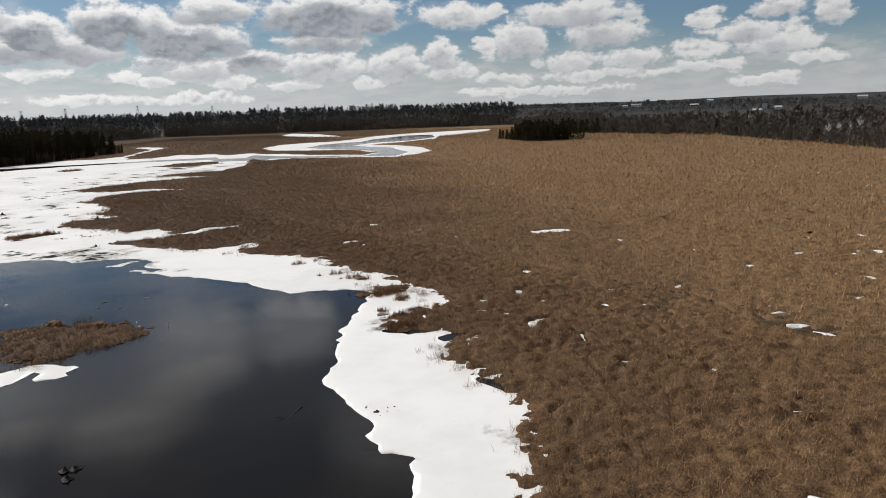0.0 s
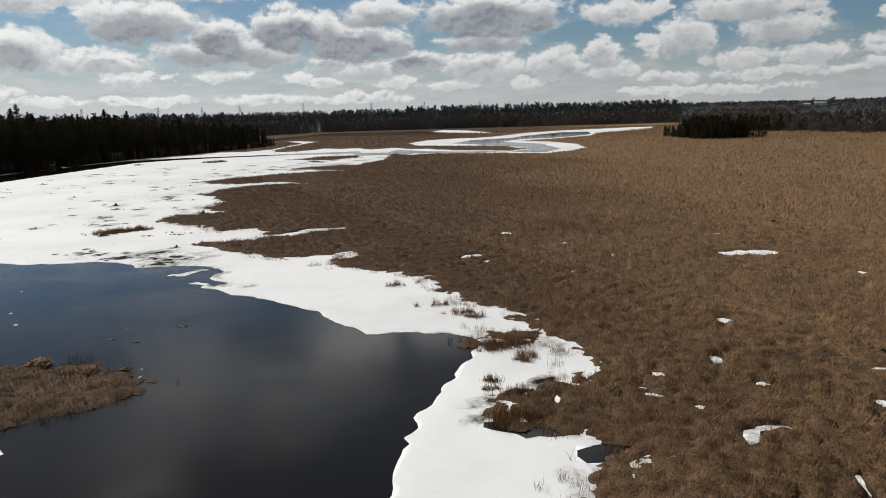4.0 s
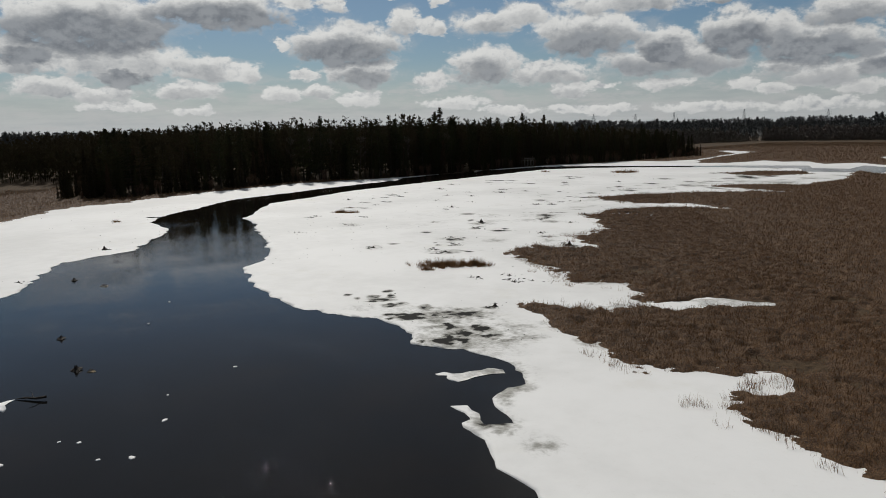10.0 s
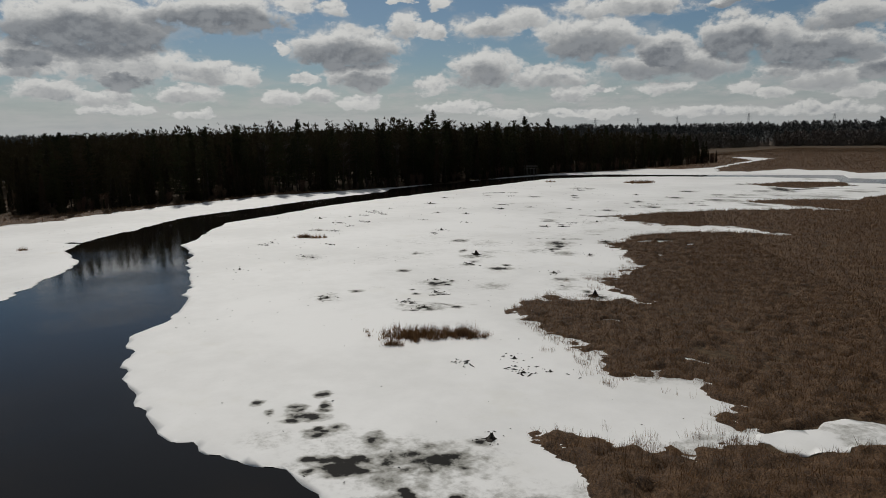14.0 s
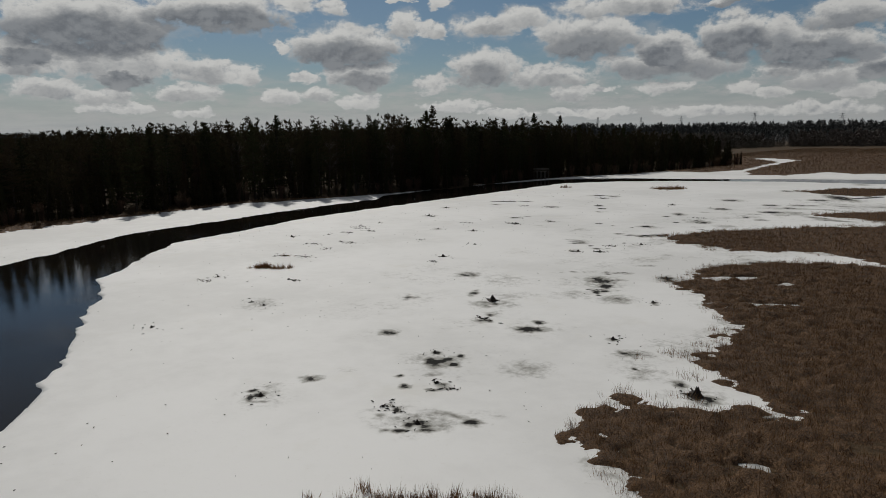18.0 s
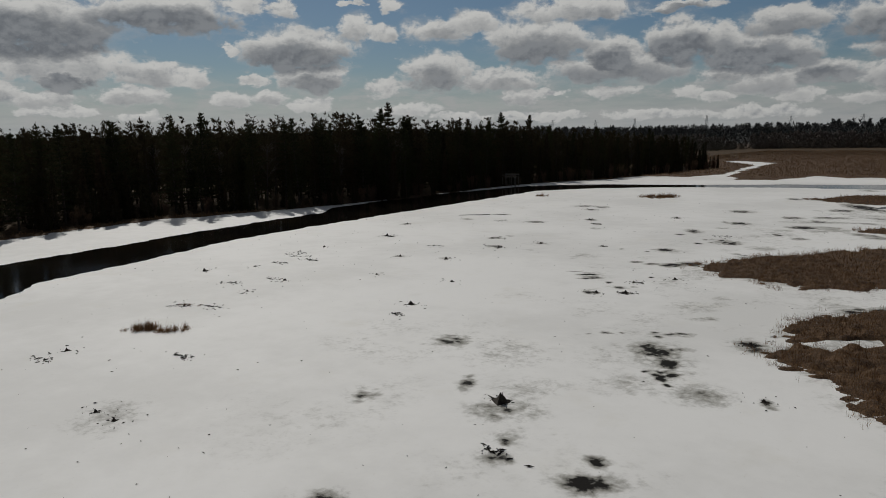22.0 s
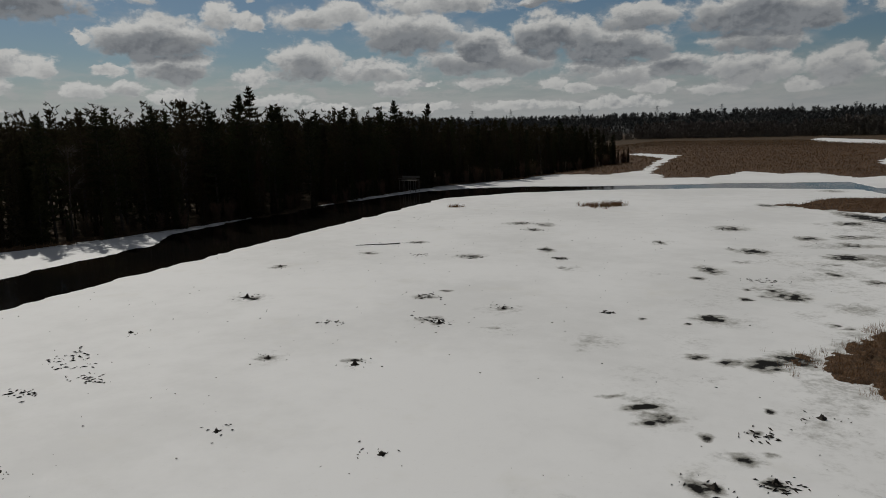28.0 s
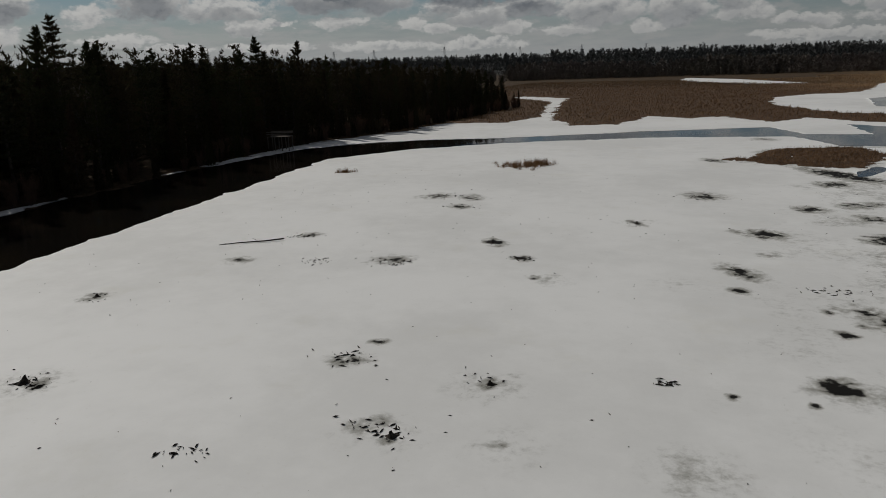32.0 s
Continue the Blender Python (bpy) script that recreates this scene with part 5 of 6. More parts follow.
def cedar(seed, tall):
    """A white cedar or spruce: a dense narrow cone down to the ground, with notches and drooping tiers."""
    r = np.random.default_rng(seed)
    top = tagged(new("cedar_tree"), "dense dark cedar with a pointed crown reaching low", "tree", "trees of the pond wood")
    V, F = tube([(0, 0, 0), (0.05, 0, tall * 0.5), (0, 0.05, tall * 0.98)], [0.014 * tall, 0.009 * tall, 0.01], 6)
    link("trunk", V, F, BARK, top)
    n = int(190 * tall)
    wide = tall * r.uniform(0.13, 0.19)
    u, a = r.uniform(0.01, 1.0, n) ** 1.1, r.uniform(0, 6.28, n)
    tier = 0.82 + 0.18 * np.sin(u * tall * 4.2 + 2 * np.sin(a + seed))
    lump = 0.85 + 0.3 * np.sin(3 * a + seed) * np.sin(7 * u + seed)
    q = wide * (1 - u) ** 0.8 * lump * tier * r.uniform(0.25, 1.0, n) ** 0.5 + 0.04
    c = np.stack([np.cos(a) * q, np.sin(a) * q, u * tall - 0.12 * q], -1)
    way = np.stack([np.cos(a) * 0.8, np.sin(a) * 0.8, np.full(n, 0.25)], -1)
    triangles("crown", slivers(c, way, 0.46, 0.10, 0.45, r), CEDAR_LEAF, top)
    return top


def shrub(seed, tall):
    """A leafless bush at the wood's edge: several stems and a haze of reddish twigs."""
    r = np.random.default_rng(seed)
    top = tagged(new("bare_shrub"), "leafless reddish brown bush before dark trees", "shrub", "bushes of the pond wood")
    P, T = [], []
    for k in range(7):
        a, far = k * 0.9 + r.normal(0, 0.2), tall * r.uniform(0.1, 0.36)
        end = np.array([math.cos(a) * far, math.sin(a) * far, tall * r.uniform(0.7, 1.0)])
        v, f = tube([(0.1 * math.cos(a), 0.1 * math.sin(a), 0), tuple(end * (0.4, 0.4, 0.55)), tuple(end)], [0.03, 0.02, 0.006], 4)
        link("stem", v, f, BARK, top)
        s = r.uniform(0.12, 1.0, 150)[:, None]
        P.append(end * s + r.normal(0, 0.16, (150, 3)) * tall * 0.3 * np.array([1, 1, 0.6])), T.append(end / tall + 0 * P[-1])
    triangles("twig_haze", slivers(np.concatenate(P), np.concatenate(T), 0.7, 0.022, 0.4, r), SHRUB_TWIG, top)["kind"] = "stuff"
    return top


def bare(seed, tall, bark, label):
    """A leafless broadleaf: forking limbs and a haze of twigs."""
    r = np.random.default_rng(seed)
    top = tagged(new("bare_tree"), label, "tree", "trees of the pond wood")
    trunk, limbs, twigs = [], [], []
    trunk.append(tube([(0, 0, 0), (0.1, 0, tall * 0.35), (0.15, 0.1, tall * 0.7), (0.2, 0.1, tall * 0.97)], [0.011 * tall, 0.008 * tall, 0.005 * tall, 0.01], 6))
    for _ in range(14):
        z, a = tall * r.uniform(0.35, 0.85), r.uniform(0, 6.28)
        long = tall * r.uniform(0.15, 0.32) * (1.1 - z / tall)**0.5
        end = np.array([math.cos(a) * long * 0.55, math.sin(a) * long * 0.55, z + long * 0.85])
        limbs.append(tube([(0.1, 0, z), tuple((end + (0, 0, z)) / 2 + (0, 0, -0.1 * long)), tuple(end)], [0.045, 0.03, 0.01], 4))
        for _ in range(16):
            f = r.uniform(0.3, 1.0)
            p = np.array([0.1, 0, z]) * (1 - f) + end * f
            d = np.array([math.cos(a), math.sin(a), 1.0]) * 0.5 + r.normal(0, 0.5, 3)
            e = np.cross(d, r.normal(0, 1, 3))
            e = 0.022 * e / np.linalg.norm(e)
            twigs.append([p - e, p + e, p + d * r.uniform(0.6, 1.5)])
    V, F = joined(trunk)
    link("trunk", V, F, bark, top)
    V, F = joined(limbs)
    link("branchwork", V, F, bark, top)["kind"] = "stuff"
    triangles("twig_haze", np.array(twigs), TWIG if bark is not BIRCH else BIRCH, top)["kind"] = "stuff"
    return top


KINDS = [pine(1, 18.0), pine(2, 20.0), pine(3, 17.0), pine(4, 21.0), cedar(5, 10.0), cedar(6, 11.5), cedar(7, 9.0), cedar(8, 13.0),
         bare(9, 14.0, BARK, "leafless grey tree with fine upright twigs"), shrub(10, 4.0), shrub(11, 5.0), pine(12, 19.0)]
HEIGHTS = [18.0, 20.0, 17.0, 21.0, 10.0, 11.5, 9.0, 13.0, 14.0, 4.0, 5.0, 19.0]


def wood_places():
    """Tree places in the wood: jittered, with the distance to the water-side edge."""
    xs, ys = np.meshgrid(np.arange(-330, -160, 3.3), np.arange(96, 400, 3.3))
    x, y = (xs + rng.uniform(-1.5, 1.5, xs.shape)).ravel(), (ys + rng.uniform(-1.5, 1.5, ys.shape)).ravel()
    d = inside(x, y, FOREST)
    ok = (d > 0.4) & (d < 48)
    return x[ok], y[ok], d[ok]


def height_at(y):
    return np.interp(y, [100, 150, 185, 230, 290, 330, 385], [12.8, 15.3, 17.6, 19.0, 17.5, 14.0, 11.2])


px, py, pd = wood_places()
order = np.argsort(pd + np.where(px < -240, 30, 0))
front, rest = order[:300], order[300:]
used = {}


def plant(pick, place, tall):
    # the first of a kind is the model itself, the others are copies
    if pick in used:
        copy_thing(KINDS[pick], place @ Matrix.Scale(tall / used[pick], 4))
    else:
        used[pick] = tall
        KINDS[pick].matrix_basis = place @ Matrix.Scale(tall / HEIGHTS[pick], 4)


for k in front:
    limit = height_at(py[k])
    u = random.random()
    if pd[k] < 2.5 and u < 0.35:
        pick, tall = random.choice((9, 10)), random.uniform(2.2, 5.0)
    elif pd[k] < 3.5:
        pick, tall = random.choice((4, 5, 6, 7)), limit * random.uniform(0.26, 0.62)
    elif u < 0.46 + 0.02 * pd[k]:
        pick, tall = random.choice((0, 1, 2, 3, 11)), limit * random.uniform(0.66, 1.15)
    elif u < 0.93:
        pick, tall = random.choice((4, 5, 6, 7)), limit * random.uniform(0.5, 0.85)
    else:
        pick, tall = 8, limit * random.uniform(0.7, 0.9)
    place = pose(px[k], py[k], 0.05 + min(pd[k] * 0.05, 1.6), random.uniform(-3, 3), random.uniform(-3, 3), random.uniform(0, 360))
    plant(pick, place, tall)


# low growth closing the wood's foot
ex, ey = rng.uniform(-262, -165, 9000), rng.uniform(100, 392, 9000)
ed = inside(ex, ey, FOREST)
foot = np.where((ed > -0.4) & (ed < 3.5) & (ex > -232))[0][:190]
for k in foot:
    u = random.random()
    pick, tall = (random.choice((9, 10)), random.uniform(1.8, 4.0)) if u < 0.45 else (random.choice((4, 5, 6, 7)), random.uniform(2.5, 6.5))
    plant(pick, pose(ex[k], ey[k], 0.02, 0, 0, random.uniform(0, 360)), tall)


def cone_wood(name, x, y, base, tall, wide, count, size, mat, label, low=0.1, seed=3):
    """A wood too far off to count: every tree a pointed or rounded cloud of sprays on a stem."""
    r = np.random.default_rng(seed)
    n = len(x)
    k = np.repeat(np.arange(n), count)
    u = r.uniform(low, 1.0, len(k)) ** 0.9
    a = r.uniform(0, 2 * np.pi, len(k))
    q = (wide[k] * (1 - u) ** 0.65 * r.uniform(0.4, 1.1, len(k)) + 0.15)
    c = np.stack([x[k] + np.cos(a) * q, y[k] + np.sin(a) * q, base[k] + u * tall[k]], -1)
    s = (size * tall / tall.mean())[k][:, None] * r.uniform(0.6, 1.3, (len(k), 1))
    d = np.stack([np.cos(a) * 0.6, np.sin(a) * 0.6, np.full(len(k), 0.7)], -1) + r.normal(0, 0.4, (len(k), 3))
    d /= np.linalg.norm(d, axis=1, keepdims=True)
    e = np.cross(d, r.normal(0, 1, (len(k), 3)))
    e /= np.linalg.norm(e, axis=1, keepdims=True)
    t = np.stack([c - d * s * 0.5 - e * s * 0.26, c - d * s * 0.5 + e * s * 0.26, c + d * s * 0.9], 1)
    h = np.stack([x, y, base], -1)
    w = 0.012 * tall[:, None] * np.array([1.0, 0.4, 0])
    stem = np.stack([h - w, h + w, h + np.stack([0 * tall, 0 * tall, tall], -1)], 1)
    ob = triangles(name, np.concatenate([t, stem]), mat)
    return tagged(ob, label, "woods", kind="stuff")


def plume_wood(name, x, y, base, tall, branches, leaves, size, mat, label, seed=3):
    """Pines too deep in the wood to count: tiers of branches sweeping up, with sprays along each."""
    r = np.random.default_rng(seed)
    k = np.repeat(np.arange(len(x)), branches)
    u = r.uniform(0.3, 1.0, len(k))
    u = np.where(r.uniform(0, 1, len(k)) < 0.5, np.round(u * 11 + 3 * lattice(x[k], y[k], 5)) / 11 - 3 * lattice(x[k], y[k], 5) / 11, u)
    a = r.uniform(0, 2 * np.pi, len(k))
    reach = tall[k] * (0.17 * np.clip(1 - u, 0, 1) ** 0.7 + 0.035) * r.uniform(0.4, 1.25, len(k))
    rise = r.uniform(0.1, 0.6, len(k)) * (0.4 + u)
    j = np.repeat(np.arange(len(k)), leaves)
    f = r.uniform(0.0, 1.0, len(j)) ** 0.8
    c = np.stack([x[k][j] + np.cos(a[j]) * reach[j] * f, y[k][j] + np.sin(a[j]) * reach[j] * f,
                  base[k][j] + np.minimum(u[j], 1.0) * tall[k][j] + rise[j] * reach[j] * f * f], -1) + r.normal(0, 0.14, (len(j), 3))
    d = np.stack([np.cos(a[j]) * 0.6, np.sin(a[j]) * 0.6, np.full(len(j), 0.7)], -1) + r.normal(0, 0.5, (len(j), 3))
    d /= np.linalg.norm(d, axis=1, keepdims=True)
    e = np.cross(d, r.normal(0, 1, (len(j), 3)))
    e /= np.linalg.norm(e, axis=1, keepdims=True)
    s = size * r.uniform(0.6, 1.3, (len(j), 1))
    t = np.stack([c - d * s * 0.5 - e * s * 0.2, c - d * s * 0.5 + e * s * 0.2, c + d * s * 0.7], 1)
    h = np.stack([x, y, base], -1)
    w = 0.011 * tall[:, None] * np.array([1.0, 0.4, 0])
    stem = np.stack([h - w, h + w, h + np.stack([0 * tall, 0 * tall, tall], -1)], 1)
    return tagged(triangles(name, np.concatenate([t, stem]), mat), label, "woods", kind="stuff")


rx, ry, rd = px[rest], py[rest], pd[rest]
shown_back = rd < 30
plume_wood("back_wood", rx[shown_back], ry[shown_back], np.minimum(rd * 0.05, 1.6)[shown_back],
           (height_at(ry) * rng.uniform(0.72, 1.03, len(rx)))[shown_back], 28, 10, 0.6, PINE_LEAF, "dark evergreens standing deep in the wood")
cone_wood("back_wood", rx, ry, np.minimum(rd * 0.05, 1.6), height_at(ry) * rng.uniform(0.55, 0.82, len(rx)), rng.uniform(1.4, 2.2, len(rx)),
          44, 0.85, CEDAR_LEAF, "dark underwood deep in the wood", 0.1)


def far_band(name, along, depth, spacing, tall, count, size, mat, label, seed, wide=2.2, low=0.05):
    """A band of woodland behind a line of the plan."""
    r = np.random.default_rng(seed)
    X, Y, B = [], [], []
    for (ax, ay), (bx, by) in zip(along, along[1:]):
        long = math.hypot(bx - ax, by - ay)
        nx, ny = (by - ay) / long, -(bx - ax) / long
        n = max(2, int(long * depth / spacing ** 2))
        u, v = r.uniform(0, 1, n), r.uniform(0, 1, n) ** 1.3 * depth
        X.append(ax + u * (bx - ax) + nx * v), Y.append(ay + u * (by - ay) + ny * v), B.append(v)
    X, Y, B = np.concatenate(X), np.concatenate(Y), np.concatenate(B)
    h = tall * r.uniform(0.55, 1.1, len(X)) * np.clip(0.55 + B / depth, 0, 1) * (0.8 + 0.4 * fbm(X, Y, 60.0, 2, seed))
    return cone_wood(name, X, Y, np.zeros(len(X)), h, np.full(len(X), wide) * h / tall, count, size, mat, label, low, seed)


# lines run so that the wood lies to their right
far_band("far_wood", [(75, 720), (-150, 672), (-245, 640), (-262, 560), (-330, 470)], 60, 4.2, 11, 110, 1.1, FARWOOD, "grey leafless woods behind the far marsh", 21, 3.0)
far_band("cedar_clump", [(66, 376), (46, 370), (33, 415)], 30, 3.0, 10, 110, 0.75, CEDAR_LEAF, "dark clump of cedars standing in the marsh", 22, 1.8)
far_band("cedar_clump", [(100, 452), (70, 470)], 18, 3.4, 9, 90, 0.8, CEDAR_LEAF, "dark cedars at the edge of the marsh", 23, 1.8)
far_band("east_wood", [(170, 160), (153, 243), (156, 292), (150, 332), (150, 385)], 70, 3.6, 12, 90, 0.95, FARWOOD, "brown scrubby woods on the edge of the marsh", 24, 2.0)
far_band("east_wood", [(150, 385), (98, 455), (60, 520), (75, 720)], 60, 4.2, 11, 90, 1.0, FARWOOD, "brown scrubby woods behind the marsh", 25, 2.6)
for seed, dist, tall, n in ((31, 900, 13.5, 2300), (32, 1300, 19, 2300), (33, 2000, 25, 1800)):
    r = np.random.default_rng(seed)
    a = np.radians(r.uniform(-48, 95, n))
    q = dist * r.uniform(0.88, 1.2, n)
    X, Y = -np.sin(a) * q, np.cos(a) * q
    east = np.degrees(a) < -6
    if dist < 1000:
        a, q, X, Y, n, east = a[~east], q[~east], X[~east], Y[~east], int((~east).sum()), east[~east]
    lift = np.clip((q - 900) / 2500, 0, 1) * (26 * fbm(X, Y, 900.0, 3, 9) + np.clip((X + 300) / 2500, 0, 1) * 30 * fbm(X, Y, 1300.0, 2, 10))
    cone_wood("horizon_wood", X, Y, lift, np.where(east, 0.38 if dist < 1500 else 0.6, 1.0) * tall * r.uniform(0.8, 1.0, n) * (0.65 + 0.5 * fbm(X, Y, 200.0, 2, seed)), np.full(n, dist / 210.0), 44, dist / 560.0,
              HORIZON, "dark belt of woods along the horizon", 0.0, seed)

# ------------------------------------------------------------------ stumps, melt holes and litter on the ice
def stump(x, y, tall, seed):
    """A waterlogged tree stump: splintered top, flaring foot, roots spread over the ice."""
    tall *= 0.62
    r = random.Random(seed)
    top = tagged(new("tree_stump"), "jagged black wet tree stump poking through pond ice", "stump", "stumps in the pond")
    top.location, top.rotation_euler = (x, y, 0.06), (r.uniform(-0.15, 0.15), r.uniform(-0.15, 0.15), r.uniform(0, 6.28))
    sides, rad = 11, 0.36 * tall + 0.05
    V, F = [], []
    for k, (u, f) in enumerate(((-0.1, 2.3), (0.07, 1.7), (0.28, 1.0), (0.6, 0.6), (1.0, 0.32))):
        for i in range(sides):
            a = 2 * math.pi * i / sides
            lobe = 1 + 0.22 * math.sin(3 * a + seed) + r.uniform(-0.1, 0.1)
            z = tall * (u if k < 4 else r.uniform(0.75, 1.15))
            V.append((rad * f * lobe * math.cos(a), rad * f * lobe * math.sin(a), z))
    for k in range(4):
        F += [(k * sides + i, k * sides + (i + 1) % sides, (k + 1) * sides + (i + 1) % sides, (k + 1) * sides + i) for i in range(sides)]
    V.append((0, 0, tall * 0.5))
    F += [(4 * sides + i, 4 * sides + (i + 1) % sides, 5 * sides) for i in range(sides)]
    link("trunk", V, F, DEADWOOD, top)
    for k in range(3 if tall < 0.5 else 5):
        a, long = r.uniform(0, 6.28), rad * r.uniform(2.2, 4.2)
        v, f = tube([(rad * 0.7 * math.cos(a), rad * 0.7 * math.sin(a), tall * 0.16), (0.55 * long * math.cos(a + 0.15), 0.55 * long * math.sin(a + 0.15), tall * 0.08),
                     (long * math.cos(a), long * math.sin(a), -0.03)], [rad * 0.32, rad * 0.2, rad * 0.05], 5)
        link("root", v, f, DEADWOOD, top)


for k, (x, y, h) in enumerate(STUMPS_SOUTH + STUMPS_NORTH):
    stump(x, y, h, k)


def litter():
    """Twigs, mud crumbs and broken reed lying about on the snow."""
    r = np.random.default_rng(77)
    P = []
    for x, y, s in LITTER:
        P += [(x + r.normal(0, s * 0.6), y + r.normal(0, s * 0.35), r.uniform(0.03, 0.13)) for _ in range(30)]
    for x, y, h in STUMPS_SOUTH + STUMPS_NORTH:
        P += [(x + r.normal(0, 0.8), y + r.normal(0, 0.6), r.uniform(0.02, 0.09)) for _ in range(12)]
    x, y = r.uniform(-160, -40, 1100), r.uniform(95, 255, 1100)
    P += [(a, b, r.uniform(0.015, 0.06)) for a, b in zip(x, y)]
    P = np.array(P)
    keep = snow_cover(P[:, 0], P[:, 1]) > 0.4
    V, F = [], []
    for x, y, s in P[keep]:
        k, a = len(V), r.uniform(0, 6.28)
        e = (math.cos(a) * s * r.uniform(0.8, 2.6), math.sin(a) * s * r.uniform(0.8, 2.6))
        w = (-math.sin(a) * s * 0.35, math.cos(a) * s * 0.35)
        V += [(x - e[0], y - e[1], 0.11), (x + w[0], y + w[1], 0.10), (x + e[0], y + e[1], 0.12), (x - w[0], y - w[1], 0.10), (x, y, 0.13 + s * 0.4)]
        F += [(k, k + 1, k + 4), (k + 1, k + 2, k + 4), (k + 2, k + 3, k + 4), (k + 3, k, k + 4)]
    ob = link("litter", V, F, DEADWOOD)
    tagged(ob, "dark twigs and crumbs of mud scattered on snow", "litter", kind="stuff")


litter()


def fallen_log(x, y, z, long, turn, thick, mat, label, twigs=2):
    top = tagged(new("fallen_log"), label, "log")
    top.location, top.rotation_euler = (x, y, z), (0, 0, turn)
    v, f = tube([(-long / 2, 0, 0.02), (-long * 0.2, 0.06, 0.08), (long * 0.2, -0.04, 0.1), (long / 2, 0.1, 0.16)], [thick * 0.3, thick * 0.7, thick * 0.9, thick], 8)
    link("stem", v, f, mat, top)
    for k in range(twigs):
        u = long * (0.1 + 0.3 * k)
        v, f = tube([(u, 0, 0.1), (u - 0.3, 0.35 - 0.7 * (k % 2), 0.22), (u - 0.6, 0.6 - 1.2 * (k % 2), 0.3)], [thick * 0.4, thick * 0.3, thick * 0.1], 5)
        link("branch", v, f, mat, top)


fallen_log(-147.6, 211.9, 0.1, 5.6, 0.55, 0.07, DEADWOOD, "thin dark fallen log lying on snow")
fallen_log(-57.7, 70.6, 0.02, 1.8, 0.7, 0.08, DEADWOOD, "broken grey branch frozen beside a small floe")
fallen_log(-10.3, 41.5, -0.13, 4.2, 1.15, 0.05, DEADWOOD, "sunken branch just under dark water", 1)

# ------------------------------------------------------------------ bits afloat on the open water
def ice_fragment(x, y, size, seed):
    """A thin crumb of ice afloat: an uneven plate with a bevelled rim."""
    r = random.Random(seed)
    n = 7
    ring = [(2 * math.pi * i / n, size * r.uniform(0.6, 1.2)) for i in range(n)]
    V = [(q * math.cos(a), 0.7 * q * math.sin(a), -0.02) for a, q in ring] + [(0.8 * q * math.cos(a), 0.56 * q * math.sin(a), 0.03) for a, q in ring] + [(0, 0, 0.045)]
    F = [(i, (i + 1) % n, n + (i + 1) % n, n + i) for i in range(n)] + [(n + i, n + (i + 1) % n, 2 * n) for i in range(n)]
    ob = tagged(link("ice_fragment", V, F, SNOW), "small white crumb of ice afloat on dark water", "ice", "ice crumbs on the water")
    ob.location, ob.rotation_euler = (x, y, 0.0), (0, 0, r.uniform(0, 6.28))


for k, (x, y) in enumerate([(-50.2, 69.9), (-49.4, 70.6), (-49.0, 74.7), (-52.5, 76.4), (-46.7, 70.6), (-45.8, 71.8), (-69.3, 82.1), (-75.3, 86.4), (-45.2, 66.9),
                            (-45.7, 66.4), (-54.2, 81.6), (-49.5, 67.2), (-28.9, 64.0), (-28.1, 62.7)]):
    ice_fragment(x, y, 0.13 + 0.05 * (k % 3), k)


def floating_weed(x, y, size, seed):
    """A raft of broken reed and pondweed, stems lying across one another."""
    r = random.Random(seed + 40)
    top = tagged(new("floating_weed"), "small raft of broken straw afloat on dark water", "weed", "weed rafts on the water")
    top.location = (x, y, 0.01)
    for _ in range(9):
        a, q, e = r.uniform(-0.5, 0.9), size * r.uniform(0.25, 0.7), (r.gauss(0, 0.4 * size), r.gauss(0, 0.25 * size))
        v, f = tube([(e[0] - q * math.cos(a), e[1] - q * math.sin(a), 0.0), (e[0], e[1], 0.03), (e[0] + q * math.cos(a), e[1] + q * math.sin(a), 0.0)], [0.012, 0.02, 0.008], 4)
        link("stalk", v, f, SEDGE if r.random() < 0.6 else DEADWOOD, top)


for k, (x, y) in enumerate([(-35.4, 71.6), (-35.1, 69.4), (-32.8, 69.1), (-31.6, 73.2), (-45.5, 60.1), (-43.9, 62.0), (-52.5, 63.9), (-64.5, 65.0), (-56.5, 67.3),
                            (-87.4, 84.9), (-52.5, 61.9), (-60.3, 74.8)]):
    floating_weed(x, y, (0.25, 0.2, 0.2, 0.5, 0.6, 0.7, 0.6, 0.9, 0.6, 0.8, 0.5, 0.4)[k], k)


def straw_heap(x, y, wide, tall, seed):
    """A lodge of heaped dead reeds: a low dome of stalks pointing every way."""
    r = np.random.default_rng(seed)
    n = 420
    a, u = r.uniform(0, 2 * np.pi, n), np.sqrt(r.uniform(0, 1, n))
    c = np.stack([np.cos(a) * u * wide, np.sin(a) * u * wide, tall * (1 - u ** 2) + 0.05], -1)
    d = np.stack([np.cos(a + r.normal(0, 0.9, n)), np.sin(a + r.normal(0, 0.9, n)), -0.5 * u + r.normal(0, 0.15, n)], -1) * r.uniform(0.2, 0.5, (n, 1))
    e = np.cross(d, [0, 0, 1.0]) * 0.1
    tagged(triangles("straw_heap", np.stack([c - d - e, c - d + e, c + d], 1) + np.array([x, y, 0.0]), REED), "low heap of pale bleached straw among reeds", "straw heap")


straw_heap(-36.4, 63.6, 0.8, 0.3, 3)
straw_heap(-31.9, 62.9, 0.7, 0.25, 4)

# white birches before the east wood
for k, (x, y, h) in enumerate([(157.0, 291.0, 9.5), (160.5, 289.5, 8.0), (163.5, 287.0, 9.0), (166.5, 285.0, 11.5), (168.5, 287.0, 8.5), (158.5, 294.0, 7.0)]):
    tree = bare(60 + k, h, BIRCH, "slender leafless white birch at the edge of brown woods")
    tree.location = (x, y, 0.0)

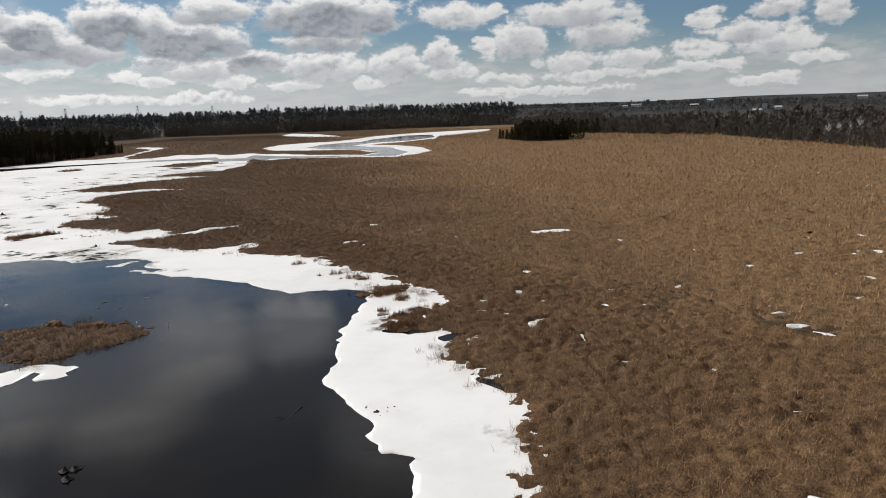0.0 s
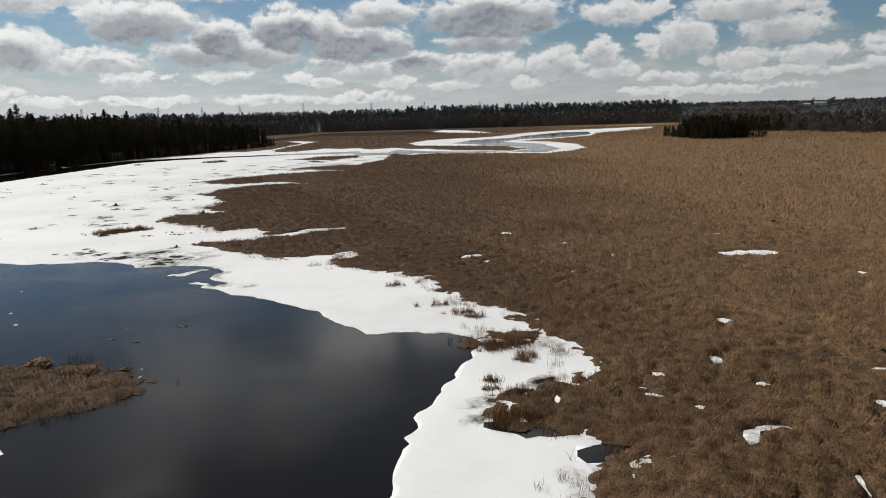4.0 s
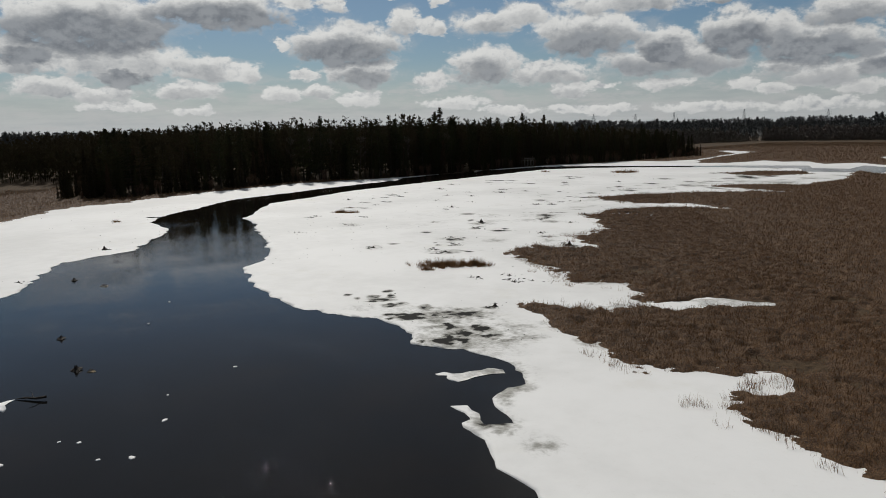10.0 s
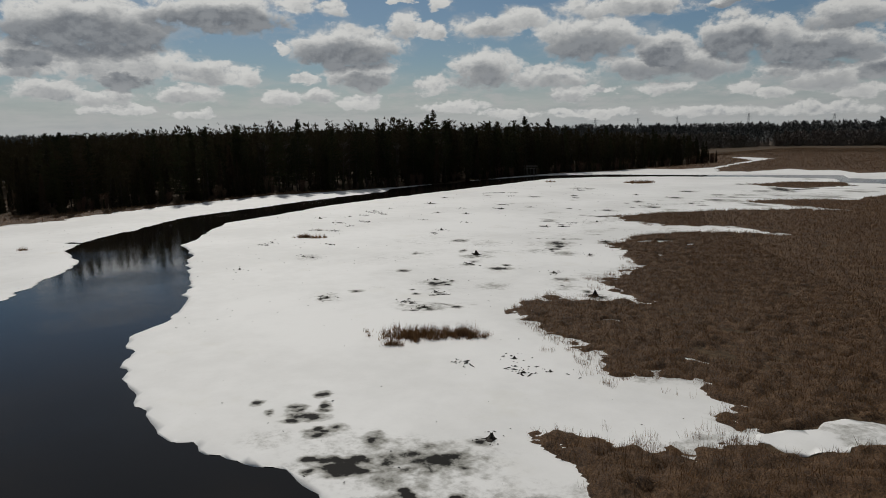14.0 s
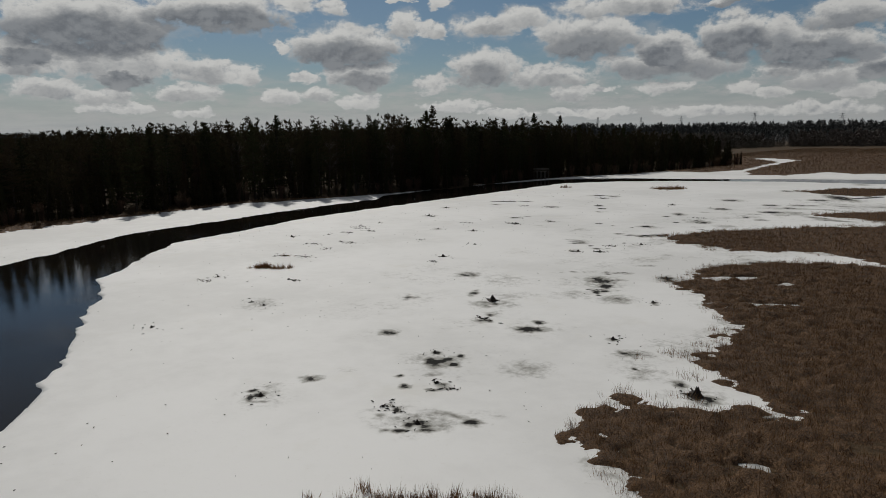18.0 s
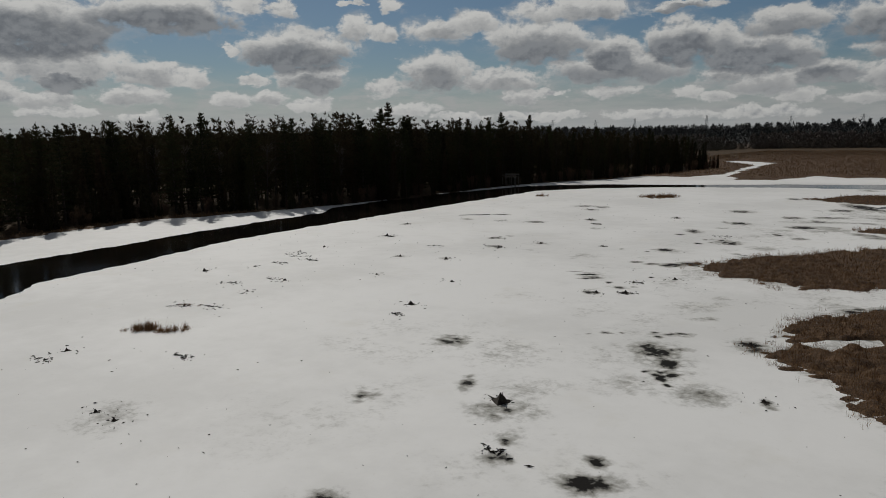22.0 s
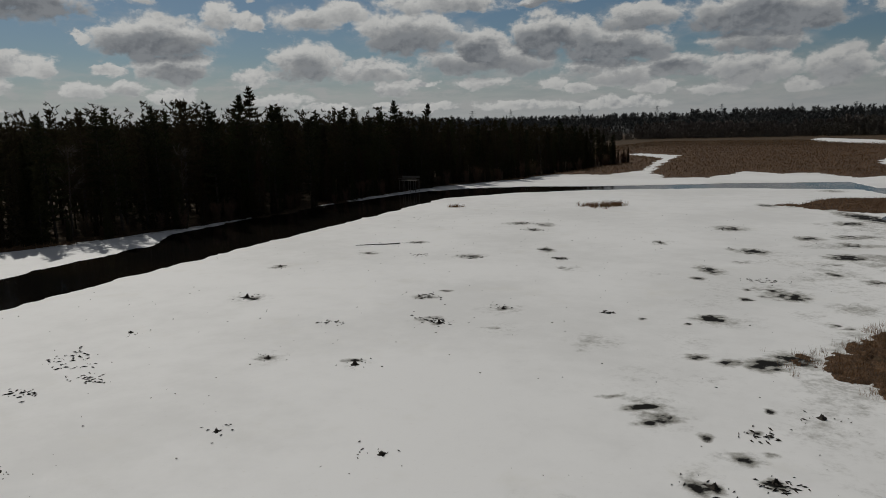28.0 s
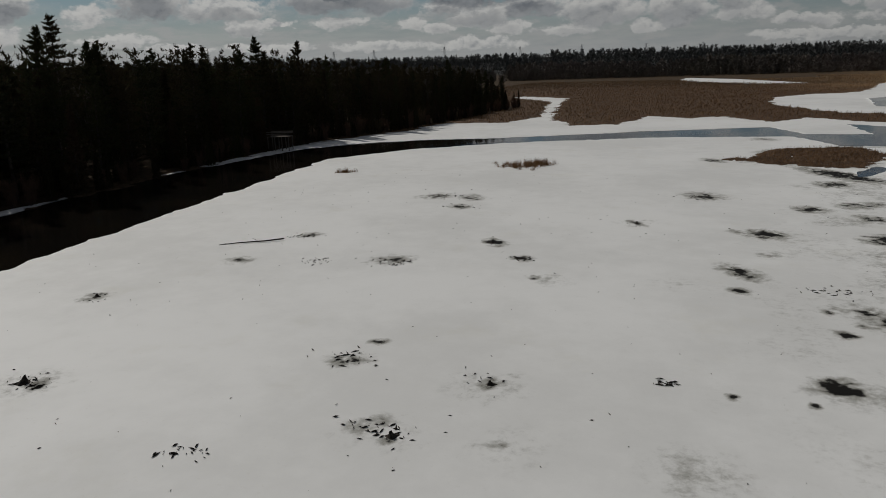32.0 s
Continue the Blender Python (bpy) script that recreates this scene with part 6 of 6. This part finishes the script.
# ------------------------------------------------------------------ duck blind on the wooded bank
BOARD = mat_plain("weathered_boards", (0.09, 0.075, 0.06), (0.19, 0.165, 0.14), 2.5, 0.9, 0.5, 0.01)


def box(x0, x1, y0, y1, z0, z1):
    V = [(x, y, z) for z in (z0, z1) for x, y in ((x0, y0), (x1, y0), (x1, y1), (x0, y1))]
    return V, [(3, 2, 1, 0), (4, 5, 6, 7), (0, 1, 5, 4), (1, 2, 6, 5), (2, 3, 7, 6), (3, 0, 4, 7)]


blind = tagged(new("lookout_platform"), "small weathered wooden lookout on posts under dark trees", "platform")
blind.location, blind.rotation_euler = (-184.5, 272.5, 0.0), (0, 0, 0.25)
for x in (-1.9, -0.65, 0.65, 1.9):
    for y in (-1.1, 1.1):
        link("post", *box(x - 0.07, x + 0.07, y - 0.07, y + 0.07, -0.2, 2.6), BOARD, blind)
for k in range(14):
    link("deck_board", *box(-2.1 + k * 0.3, -1.82 + k * 0.3, -1.3, 1.3, 2.6, 2.65), BOARD, blind)
for z in (3.05, 3.4):
    link("rail", *box(-2.1, 2.1, -1.3, -1.24, z, z + 0.12), BOARD, blind)
link("rail", *box(-2.1, 2.1, 1.24, 1.3, 3.05, 3.5), BOARD, blind)

# ------------------------------------------------------------------ far off: power pylons and the edge of a town
STEEL = mat_plain("galvanised_steel", (0.20, 0.21, 0.22), (0.30, 0.31, 0.32), 0.5, 0.6)
WALL = mat_plain("pale_metal_wall", (0.55, 0.56, 0.57), (0.72, 0.72, 0.71), 0.2, 0.7, 0.1)
ROOF = mat_plain("grey_roof", (0.30, 0.30, 0.31), (0.50, 0.51, 0.53), 0.2, 0.7, 0.1)
BRICK = mat_plain("brown_wall", (0.20, 0.14, 0.10), (0.30, 0.22, 0.17), 0.3, 0.9, 0.2)
PANE = mat_plain("dark_window", (0.02, 0.025, 0.03), (0.05, 0.055, 0.06), 0.5, 0.2, 0.0)


def bar(a, b, thick):
    return tube([a, b], [thick, thick], 4)


def pylon(az, dist, tall):
    top = tagged(new("power_pylon"), "grey lattice power pylon above far woods", "pylon", "pylons along the horizon")
    top.location, top.rotation_euler = (-math.sin(radians(az)) * dist, math.cos(radians(az)) * dist, 8), (0, 0, radians(az + 25))
    for sx, sy in ((-1, -1), (1, -1), (1, 1), (-1, 1)):
        link("leg", *bar((sx * 3.2, sy * 3.2, 0), (sx * 0.6, sy * 0.6, tall), 0.16), STEEL, top)
    for k in range(6):
        u0, u1 = k / 6, (k + 1) / 6
        w0, w1 = 3.2 - 2.6 * u0, 3.2 - 2.6 * u1
        for s in (-1, 1):
            link("brace", *bar((-w0, s * w0, u0 * tall), (w1, s * w1, u1 * tall), 0.08), STEEL, top)
            link("brace", *bar((s * w0, -w0, u0 * tall), (s * w1, w1, u1 * tall), 0.08), STEEL, top)
    for u, w in ((0.72, 5.5), (0.84, 6.5), (0.96, 4.5)):
        link("crossarm", *bar((-w, 0, u * tall), (w, 0, u * tall), 0.14), STEEL, top)


for az, dist, tall in ((27.3, 1500, 36), (22.6, 1450, 38), (17.4, 1500, 34), (13.3, 1500, 34), (5.3, 1600, 33), (-0.2, 1700, 30), (33.0, 1450, 36),
                       (38.0, 1450, 36), (9.0, 1550, 33), (30.0, 1480, 34)):
    pylon(az, dist, tall * 0.8)


def building(az, dist, base, wide, deep, tall, wall, label, gable=0.0):
    """A far building: walls, roof slab or gable, and a row of windows on the side that shows."""
    top = tagged(new("building"), label, "building")
    top.location, top.rotation_euler = (-math.sin(radians(az)) * dist, math.cos(radians(az)) * dist, base), (0, 0, radians(az))
    link("wall", *box(-wide / 2, wide / 2, 0, deep, 0, tall), wall, top)
    if gable:
        V = [(-wide / 2 - 0.5, -0.5, tall), (wide / 2 + 0.5, -0.5, tall), (wide / 2 + 0.5, deep + 0.5, tall), (-wide / 2 - 0.5, deep + 0.5, tall),
             (-wide / 2 - 0.5, deep / 2, tall + gable), (wide / 2 + 0.5, deep / 2, tall + gable)]
        link("roof", V, [(0, 1, 5, 4), (2, 3, 4, 5), (0, 4, 3), (1, 2, 5), (3, 2, 1, 0)], ROOF, top)
    else:
        link("roof", *box(-wide / 2 - 0.3, wide / 2 + 0.3, -0.3, deep + 0.3, tall, tall + 0.5), ROOF, top)
    n = max(2, int(wide / 6))
    for k in range(n):
        x = -wide / 2 + (k + 0.5) * wide / n
        link("window", *box(x - 0.8, x + 0.8, -0.06, 0.0, tall * 0.35, tall * 0.35 + 1.6), PANE, top)


TOWN = 1150.0


def lifted(el, dist):
    return 18.9 + dist * math.tan(radians(el))


building(-24.2, TOWN, lifted(-1.05, TOWN), 7, 8, 13.5, WALL, "tall pale grain elevator tower")
building(-23.75, TOWN, lifted(-1.12, TOWN), 13, 12, 6, WALL, "pale metal shed beside an elevator tower", 2.0)
building(-25.1, TOWN, lifted(-1.1, TOWN), 9, 9, 9, WALL, "pale metal mill building", 2.0)
building(-25.6, TOWN, lifted(-1.15, TOWN), 16, 14, 5.5, WALL, "long white flat shed at the edge of town")
building(-24.7, TOWN + 20, lifted(-1.08, TOWN), 6, 6, 7, BRICK, "brown brick mill annex")
building(-27.8, 1250, lifted(-1.07, 1250), 15, 10, 4.5, WALL, "white shed among bare trees", 1.5)
building(-15.2, 1700, lifted(-0.38, 1700), 22, 16, 5.5, WALL, "long white barn on a far slope", 1.5)
building(-14.4, 1700, lifted(-0.40, 1700), 12, 12, 4, WALL, "low white farm shed on a far slope", 1.5)
building(-19.4, 1700, lifted(-0.5, 1700), 18, 14, 5, BRICK, "brown farmhouse on a far slope", 2.5)
building(-20.5, 2100, lifted(-0.2, 2100), 16, 14, 6, WALL, "white house on a far hill", 3.0)
building(-30.3, 1700, lifted(-0.22, 1700), 18, 14, 5, WALL, "white house on the skyline", 2.5)
building(-22.2, 1300, lifted(-1.05, 1300), 14, 10, 5, BRICK, "brown house at the edge of town", 2.5)
